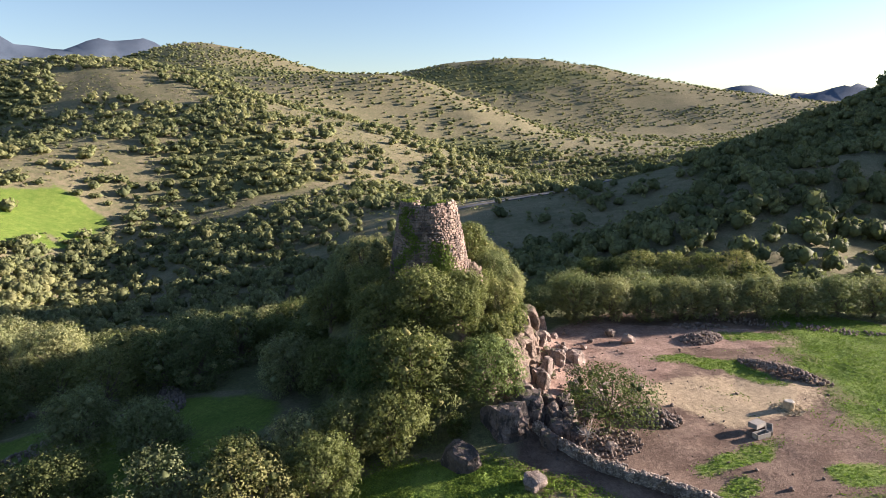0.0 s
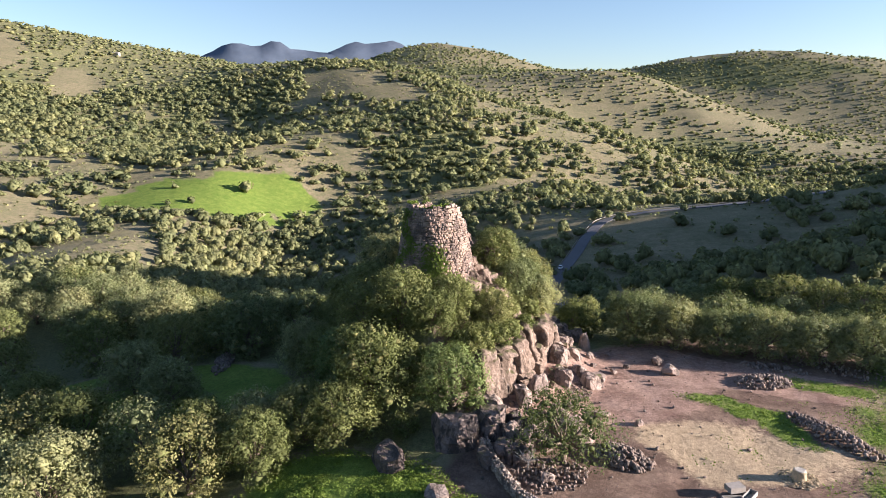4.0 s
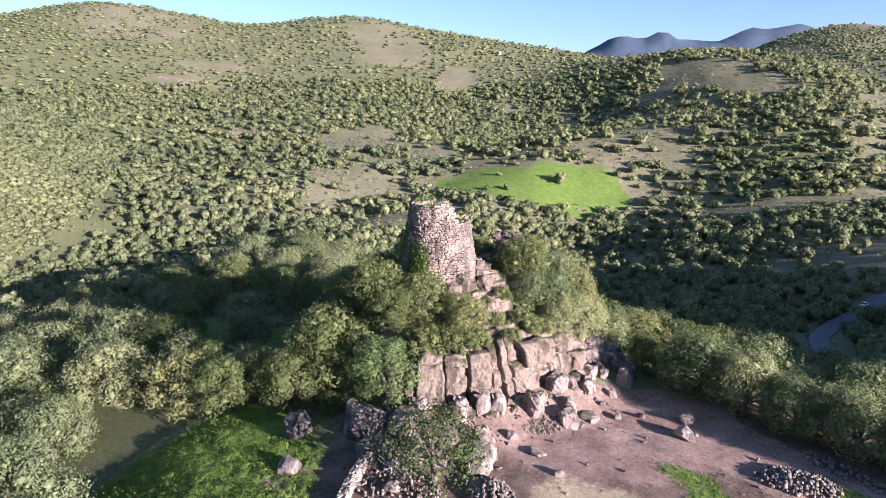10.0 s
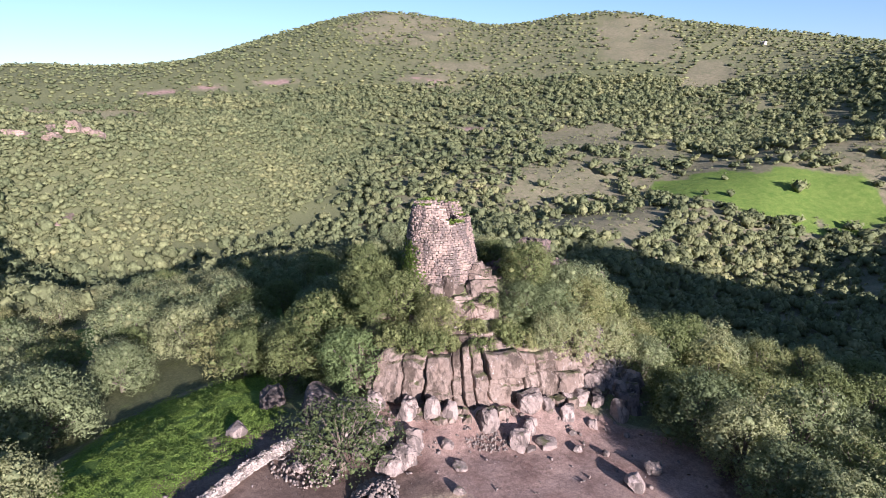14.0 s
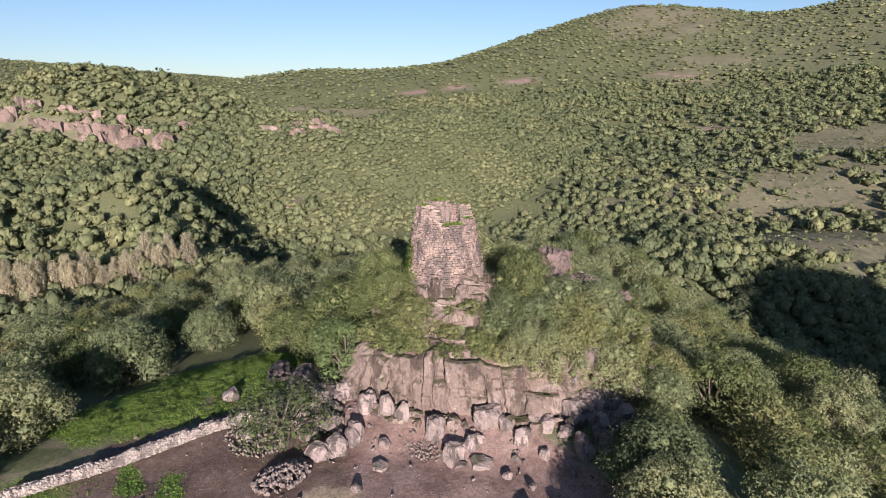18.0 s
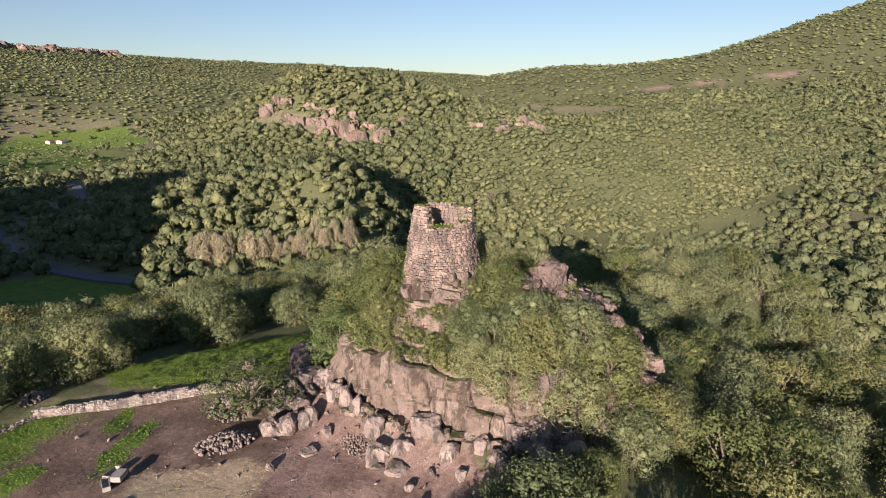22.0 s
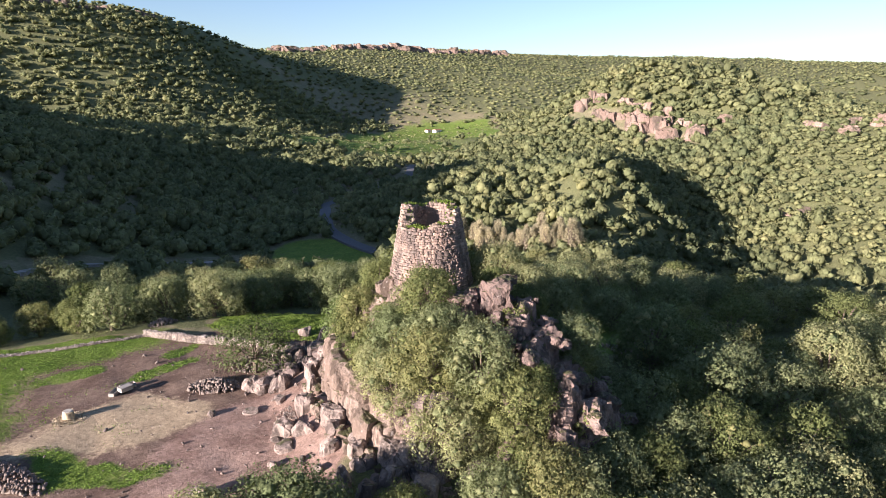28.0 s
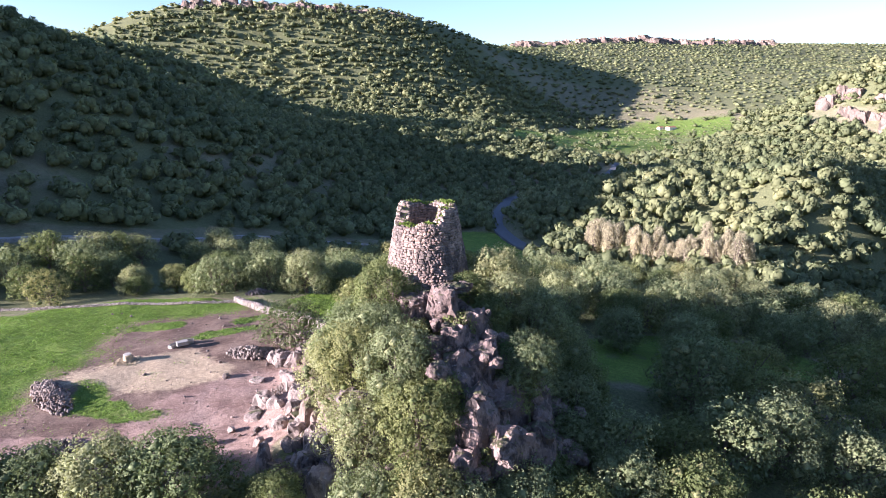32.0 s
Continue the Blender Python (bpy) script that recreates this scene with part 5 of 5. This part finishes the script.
def pile(name, label, cx, cy, a, b, turn, height, n, smin, smax, group=""):
    """A heap of loose field stones."""
    rng = random.Random(int(cx * 7 + cy))
    root = thing(name, label, "stone heap", group, (cx, cy, gz(cx, cy)))
    places = []
    c, s = math.cos(radians(turn)), math.sin(radians(turn))
    for _ in range(n):
        r, t = math.sqrt(rng.random()), rng.uniform(0, 6.283)
        u, v = a * r * math.cos(t), b * r * math.sin(t)
        q = rng.uniform(smin, smax)
        z = height * max(0, 1 - r ** 1.6) * rng.uniform(0.75, 1.05) + q * 0.2
        x, y = u * c - v * s, u * s + v * c
        places.append((rng.randrange(6), pose(x, y, z + gz(cx + x, cy + y) - gz(cx, cy), rng.uniform(0, 90), rng.uniform(0, 90), rng.uniform(0, 360)) @ Matrix.Diagonal((q, q * 0.8, q * 0.7, 1))))
    baked("rubble", places, M_RUBBLE, root, "", COBBLES)
    return root


pile("stone_heap", "heap of grey field stones beside the small oak", 27.2, -14.2, 3.6, 2.4, -30, 1.0, 330, 0.3, 0.75)
pile("stone_heap", "long overgrown heap of field stones on the pasture", 50.6, -1.6, 6.6, 2.0, -52, 1.0, 420, 0.25, 0.65)
pile("stone_heap", "wide low heap of field stones in green weeds", 45.0, 13.0, 4.2, 2.6, 30, 0.8, 300, 0.25, 0.7)
pile("stone_heap", "scatter of flat stones near the olive row", 47.0, 19.0, 5.0, 1.4, -8, 0.3, 110, 0.3, 0.8)
pile("stone_heap", "collapsed pile of pale stones by the glade", 31.5, -47.0, 3.0, 1.8, 40, 0.9, 220, 0.25, 0.6)
pile("stone_heap", "dark reddish rubble on bare earth", 20.6, 1.0, 3.4, 1.6, 80, 0.15, 240, 0.12, 0.4)
pile("stone_heap", "dark rubble at the oak's foot", 20.0, -20.5, 4.5, 3.4, 40, 0.15, 260, 0.15, 0.55)
pile("stone_heap", "tumbled stones of an old enclosure in the glade", -48.0, -8.0, 9.0, 2.6, 35, 0.35, 260, 0.3, 0.8)
pile("stone_heap", "tumbled stones of an old enclosure in the glade", -38.0, 1.0, 7.0, 1.6, -60, 0.5, 200, 0.3, 0.8)
pile("stone_heap", "tumbled stones among dark trees", -62.0, 4.0, 8.0, 1.5, 10, 0.3, 140, 0.3, 0.8)


def stone_wall(name, label, pts, height, thick, n_per_m, smin, smax):
    """A dry-stone wall along a line: an earthen core faced with stones."""
    rng = random.Random(5)
    root = thing(name, label, "stone wall")
    line = smooth_line(pts, 0.8)
    bm = bmesh.new()
    rows, places = [], []
    for k, p in enumerate(line):
        t = (line[min(k + 1, len(line) - 1)] - line[max(k - 1, 0)]).normalized()
        s = Vector((-t.y, t.x, 0))
        g = gz(p.x, p.y)
        hh = height * rng.uniform(0.82, 1.08)
        rows.append([bm.verts.new((*(p + s * w).xy, g + z)) for w, z in ((-thick * 0.45, -0.4), (-thick * 0.36, hh * 0.85), (thick * 0.36, hh * 0.85), (thick * 0.45, -0.4))])
        for _ in range(int(n_per_m * 0.8)):
            u, q = rng.uniform(0, 1), rng.uniform(smin, smax)
            if u < 0.7:
                side = rng.choice((-1, 1))
                z = rng.uniform(0.05, hh)
                c = p + s * side * thick * (0.5 - 0.1 * z / height)
            else:
                z = hh * rng.uniform(0.88, 1.05)
                c = p + s * rng.uniform(-0.42, 0.42) * thick
            c = c + t * rng.uniform(-0.45, 0.45)
            places.append((rng.randrange(6), pose(c.x, c.y, g + z, rng.uniform(-25, 25), rng.uniform(-25, 25), rng.uniform(0, 360)) @ Matrix.Diagonal((q * 1.3, q, q * 0.75, 1))))
    for a, b in zip(rows, rows[1:]):
        for i in range(3):
            bm.faces.new((a[i], b[i], b[i + 1], a[i + 1]))
    part("core", bm, M_WALLSTONE, root)
    baked("facing", places, M_WALLSTONE, root, "", COBBLES)
    return root


M_WALLSTONE = stone_material("wall_stone", (0.31, 0.27, 0.235), (0.43, 0.385, 0.34), (0.17, 0.14, 0.12), 0.35, 1.5, (0.52, 0.48, 0.43))
stone_wall("dry_stone_wall", "low pale dry-stone wall running out from the rocks", WALL, 1.15, 0.95, 130, 0.13, 0.32)
stone_wall("boundary_wall", "low tumbled dry-stone wall bounding the pasture", LOW_WALL, 0.32, 0.8, 24, 0.16, 0.38)
pile("stone_heap", "scattered stones of a fallen wall under the olives", 60, 20, 18, 2.2, -24, 0.25, 330, 0.2, 0.6)


def loose_stones():
    rng = random.Random(8)
    places = []
    for _ in range(4600):
        x, y = rng.uniform(12, 62), rng.uniform(-36, 26)
        d = float(ellipse(x, y, 0, 5, 16.5, 22.5))
        if d > 1.0 and rng.random() < math.exp(-(d - 1) * 2.0) * 1.1 + 0.09 and float(pasture(x, y)) + (d < 1.4) > 0.5:
            q = rng.uniform(0.06, 0.17) + 0.5 * rng.random() ** 9
            places.append((rng.randrange(6), pose(x, y, gz(x, y) + q * 0.2, rng.uniform(0, 60), rng.uniform(0, 60), rng.uniform(0, 360)) @ Matrix.Diagonal((q * 1.3, q, q * 0.55, 1))))
    ob = baked("loose_stones", places, M_BOULDER, None, "small loose stones scattered on bare brown earth", PEBBLES)
    tagged(ob, category="stones", kind="stuff")


loose_stones()


def grass(name, label, n, x0, x1, y0, y1, weight, size, material):
    """Tufts of grass where the ground is green."""
    rg = np.random.default_rng(12)
    x, y = rg.uniform(x0, x1, n), rg.uniform(y0, y1, n)
    keep = weight(x, y) * (0.35 + 1.3 * fbm(x / 4, y / 4, 61, 3)) > rg.uniform(0.3, 1.0, n)
    x, y = x[keep], y[keep]
    z = ground_z(x, y)
    m = len(x)
    nn = np.stack([rg.normal(0, 1, m), rg.normal(0, 1, m), rg.uniform(0, 1.0, m)], 1)
    nn[:, 2] += 0.6
    q, qn = cards(np.stack([x, y, z + size * 0.25], 1), nn, size, rg, 0.3)
    ob = part(name, mesh_from(name, q, np.arange(3 * m).reshape(m, 3), False, qn), material)
    tagged(ob, label, "grass", kind="stuff")


M_GRASS = foliage("grass_blades", (0.12, 0.2, 0.035), (0.19, 0.27, 0.055))
grass("pasture_grass", "short bright green grass in patches on the pasture", 170000, 14, 98, -46, 32,
      lambda x, y: pasture(x, y) * np.clip(0.08 + 0.95 * pasture_green(x, y), 0, 1), 0.17, M_GRASS)
grass("glade_grass", "lush green grass in the glade below the rocks", 240000, -18, 34, -58, -18, lambda x, y: (1 - step(0.7, 1.2, ellipse(x, y, 6, -37, 20, 13, -35))) * (0.35 + 1.4 * step(0.35, 0.6, fbm(x / 5, y / 5, 78, 3))), 0.14, M_GRASS)


# ---- cliffs on the far hills ----
def crag(name, label, places, size, facing=20, sink=0.05):
    root = thing(name, label, "cliff")
    for x, y, w, h in places:
        rock("rock", RR.choice(CRAGS), x, y, gz(x, y) - h * sink, w * 0.6, w * size, h * size, facing + RR.uniform(-18, 18), RR.uniform(-6, 6), root)
    return root


def along(ax, ay, bx, by, n, w, h, spread):
    for k in range(n):
        t = (k + RR.random()) / n
        yield ax + (bx - ax) * t + RR.uniform(-spread, spread), ay + (by - ay) * t + RR.uniform(-spread, spread), w * RR.uniform(0.5, 1.3), h * RR.uniform(0.6, 1.3)


crag("hill_cliff", "pink rock cliff band on the wooded hill", [*along(-280, -296, -292, -262, 7, 11, 12, 4), *along(-290, -268, -300, -238, 9, 12, 19, 3), *along(-298, -244, -308, -218, 7, 11, 13, 4), *along(-298, -282, -314, -240, 9, 10, 11, 5), *along(-310, -246, -328, -218, 6, 10, 8, 5)], 1.0, 20, 0.12)
crag("hill_outcrop", "pink rock outcrops in green scrub", [*along(-335, -168, -334, -144, 4, 9, 7, 3), *along(-350, -150, -362, -120, 5, 10, 9, 3), *along(-280, -312, -296, -304, 4, 10, 14, 2), *along(-272, -116, -258, -138, 4, 5, 4, 3)], 1.0, 20)
crag("mesa_cliff", "row of vertical cliffs along a distant plateau", [*along(-330, -1560, -500, -1655, 12, 34, 26, 8), *along(-500, -1655, -755, -1765, 16, 38, 28, 8), *along(-755, -1765, -955, -1795, 12, 40, 32, 8), *along(-955, -1795, -1220, -1835, 14, 40, 30, 8)], 1.0, 80, 0.1)
crag("table_cliff", "rock crags crowning the wooded table hill", [*along(300, -968, 165, -985, 12, 20, 20, 5), *along(165, -983, 60, -990, 10, 20, 16, 5), *along(60, -990, -45, -1028, 8, 16, 11, 5)], 1.0, 85, 0.15)

# ---- small things on the pasture ----
def box(bm, sx, sy, sz, m, bevel=0.04):
    g = bmesh.ops.create_cube(bm, size=1, matrix=m @ Matrix.Diagonal((sx, sy, sz, 1)))
    bmesh.ops.bevel(bm, geom=list({e for v in g["verts"] for e in v.link_edges}), offset=bevel, segments=2, affect="EDGES")


def concrete_block(x, y, z, sx, sy, sz, turn, lean=0.0):
    root = thing("concrete_trough", "weathered grey concrete trough lying on straw", "trough", "troughs on the pasture", (x, y, z))
    bm = bmesh.new()
    t = 0.09
    box(bm, sx, sy, t, pose(0, 0, t / 2), 0.02)
    part("bottom", bm, M_CONCRETE, root)
    for dx, dy, wx, wy in ((0, sy / 2 - t / 2, sx, t), (0, t / 2 - sy / 2, sx, t), (sx / 2 - t / 2, 0, t, sy - 2 * t), (t / 2 - sx / 2, 0, t, sy - 2 * t)):
        bm = bmesh.new()
        box(bm, wx, wy, sz - t, pose(dx, dy, t + (sz - t) / 2), 0.015)
        part("side", bm, M_CONCRETE, root)
    root.matrix_basis = pose(x, y, z, lean, 0, turn)
    return root


PZ = gz(38.6, -18.6)
concrete_block(38.0, -19.6, PZ, 2.0, 0.9, 0.6, 20)
concrete_block(39.6, -18.3, PZ, 2.2, 0.8, 0.55, 62)
concrete_block(38.3, -17.9, PZ + 1.05, 1.7, 1.1, 0.6, 30, 180)


def hay_bale(x, y):
    root = thing("hay_bale", "half-eaten round bale of yellow hay with a pale top", "hay bale", at=(x, y, gz(x, y)))
    rg = np.random.default_rng(3)
    bm = bmesh.new()
    bmesh.ops.create_cone(bm, cap_ends=True, segments=28, radius1=0.72, radius2=0.62, depth=1.15, matrix=pose(0, 0, 0.57))
    bmesh.ops.subdivide_edges(bm, edges=bm.edges[:], cuts=2, use_grid_fill=True)
    for v in bm.verts:
        v.co += noise.noise_vector(v.co * 3) * 0.09
    part("bale", bm, M_HAY, root)
    n = 900
    r, t = 1.9 * np.sqrt(rg.uniform(0, 1, n)), rg.uniform(0, 6.283, n)
    c = np.stack([r * np.cos(t), r * np.sin(t), 0.05 + 0.35 * np.clip(1.1 - r, 0, 1) + rg.uniform(0, 0.05, n)], 1)
    q, qn = cards(c, np.stack([np.zeros(n), np.zeros(n), np.ones(n)], 1), 0.24, rg, 0.4)
    tagged(part("loose_hay", mesh_from("loose_hay", q, np.arange(3 * n).reshape(n, 3)), M_HAY, root), kind="stuff")
    bm = bmesh.new()
    bmesh.ops.create_cone(bm, cap_ends=True, segments=20, radius1=0.6, radius2=0.5, depth=0.1, matrix=pose(0.05, 0, 1.18))
    for v in bm.verts:
        v.co += noise.noise_vector(v.co * 4) * 0.06
    part("wrap", bm, M_WRAP, root, "torn pale plastic wrap")
    return root


hay_bale(44.9, -13.0)


def railing(x, y0, y1):
    root = thing("iron_railing", "rusty iron railing on the rock below the tower", "railing")
    for k in range(4):
        y = y0 + (y1 - y0) * k / 3
        bm = bmesh.new()
        box(bm, 0.06, 0.06, 1.2, pose(x, y, gz(x, y) + 0.5), 0.01)
        part("post", bm, M_RUST, root)
    for h in (0.55, 1.0):
        bm = bmesh.new()
        limb(bm, (x, y0, gz(x, y0) + h), (x, y1, gz(x, y1) + h), 0.025, 0.025, 6)
        part("rail", bm, M_RUST, root)


railing(9.3, -1.8, 4.6)


def dead_tree(x, y, h):
    rng = random.Random(int(x * 10))
    root = thing("dead_tree", "bare pale dead tree with twisted branches", "dead tree", at=(x, y, gz(x, y)))
    bm = bmesh.new()
    limb(bm, (0, 0, -0.3), (0.2, 0.1, h * 0.4), 0.12, 0.08)
    part("trunk", bm, M_DEAD, root)
    for k in range(9):
        a = k * 0.7 + rng.uniform(0, 0.4)
        tip = Vector((math.cos(a) * h * 0.5, math.sin(a) * h * 0.5, h * rng.uniform(0.5, 1.0)))
        bm = bmesh.new()
        limb(bm, (0.2, 0.1, h * 0.38), tip, 0.06, 0.02, 5)
        for q in range(3):
            m = Vector((0.2, 0.1, h * 0.38)).lerp(tip, 0.4 + 0.2 * q)
            limb(bm, m, m + Vector((rng.uniform(-0.5, 0.5), rng.uniform(-0.5, 0.5), rng.uniform(0.2, 0.6))), 0.025, 0.01, 4)
        part("branch", bm, M_DEAD, root)


M_DEAD = plain_material("dead_wood", (0.45, 0.41, 0.36), 0.9, 0, 0.2, 8)
dead_tree(11.5, 21.5, 3.6)
dead_tree(17.5, -20.0, 2.6)


# ---- far buildings and a car ----
def house(name, label, x, y, z, sx, sy, h, turn, wall, roof):
    root = thing(name, label, "house", at=(x, y, z))
    root.rotation_euler.z = radians(turn)
    bm = bmesh.new()
    box(bm, sx, sy, h + 2, pose(0, 0, h / 2 - 1), 0.05)
    part("wall", bm, wall, root)
    bm = bmesh.new()
    e = 0.5
    p = [bm.verts.new(c) for c in ((-sx / 2 - e, -sy / 2 - e, h), (sx / 2 + e, -sy / 2 - e, h), (sx / 2 + e, sy / 2 + e, h), (-sx / 2 - e, sy / 2 + e, h), (-sx / 2 - e, 0, h + 1.6), (sx / 2 + e, 0, h + 1.6))]
    for f in ((0, 1, 5, 4), (2, 3, 4, 5), (1, 2, 5), (3, 0, 4), (3, 2, 1, 0)):
        bm.faces.new([p[i] for i in f])
    part("roof", bm, roof, root)
    for k in range(4):
        for side in (-1, 1):
            bm = bmesh.new()
            tall = 2.0 if k == 1 else 1.1
            box(bm, 1.0, 0.16, tall, pose(-sx * 0.36 + sx * 0.24 * k, side * (sy / 2 + 0.02), tall / 2 + (0 if k == 1 else 0.9)), 0.02)
            part("door" if k == 1 else "window", bm, M_CORE, root)
    return root


FARM = (-428, -838)
house("farmhouse", "small white farmhouse with a red tiled roof in green fields", FARM[0], FARM[1], gz(*FARM), 15, 8, 3.6, 25, M_WHITE, M_ROOF)
house("outbuilding", "low pale farm outbuilding with a red roof", FARM[0] + 13, FARM[1] - 7, gz(FARM[0] + 13, FARM[1] - 7), 9, 6, 2.6, 25, M_WHITE, M_ROOF)
house("mountain_hut", "small ruined stone house on the hillside", -925, 862, gz(-925, 862), 14, 7, 4, 10, M_CONCRETE, M_CONCRETE)
house("shed", "low shed with a brown roof among dark trees", -166, -15, gz(-166, -15) + 1.2, 7, 4.5, 2.4, 20, M_CONCRETE, M_OLDROOF)


def car(x, y, turn):
    root = thing("car", "small white car parked on the asphalt road", "car", at=(x, y, max(gz(x + a, y + b) for a in (-2.8, 0, 2.8) for b in (-2, 0, 2)) + 0.32))
    root.rotation_euler.z = radians(turn)
    bm = bmesh.new()
    box(bm, 4.1, 1.72, 0.62, pose(0, 0, 0.62), 0.12)
    part("body", bm, M_CARPAINT, root)
    bm = bmesh.new()
    g = bmesh.ops.create_cube(bm, size=1, matrix=pose(-0.2, 0, 1.18) @ Matrix.Diagonal((2.4, 1.5, 0.55, 1)))
    for v in g["verts"]:
        if v.co.z > 1.2:
            v.co.x = -0.2 + (v.co.x + 0.2) * 0.68
            v.co.y *= 0.86
    bmesh.ops.bevel(bm, geom=bm.edges[:], offset=0.06, segments=2, affect="EDGES")
    part("cabin", bm, M_GLASS, root, "dark car windows")
    bm = bmesh.new()
    box(bm, 1.5, 1.25, 0.06, pose(-0.2, 0, 1.47), 0.02)
    part("roof", bm, M_CARPAINT, root)
    for wx in (-1.3, 1.3):
        for wy in (-0.8, 0.8):
            bm = bmesh.new()
            bmesh.ops.create_cone(bm, cap_ends=True, segments=18, radius1=0.31, radius2=0.31, depth=0.2, matrix=pose(wx, wy, 0.31, 90))
            part("wheel", bm, M_TYRE, root)


M_CARPAINT = plain_material("white_paint", (0.78, 0.78, 0.78), 0.3, 0, 0.03, 2)
M_GLASS = plain_material("car_glass", (0.03, 0.035, 0.04), 0.12, 0, 0.05, 2)
M_TYRE = plain_material("rubber", (0.03, 0.03, 0.03), 0.85)
car(-12.4, 211, 88)


def guard_rail(pts, h):
    root = thing("guard_rail", "pale concrete guard rail beside the road", "guard rail")
    line = smooth_line(pts, 5)
    for k, p in enumerate(line[:-1]):
        q = line[k + 1]
        bm = bmesh.new()
        a = Vector((p.x, p.y, gz(p.x, p.y) + 0.5 + h / 2))
        b = Vector((q.x, q.y, gz(q.x, q.y) + 0.5 + h / 2))
        d = b - a
        box(bm, d.length, 0.2, h, Matrix.Translation((a + b) / 2) @ d.to_track_quat("X", "Z").to_matrix().to_4x4(), 0.02)
        part("rail", bm, M_CONCRETE, root)


guard_rail([(-19, 180), (-15, 209), (-12, 236), (-9, 265), (-1, 297), (31, 312), (110, 335)], 0.42)
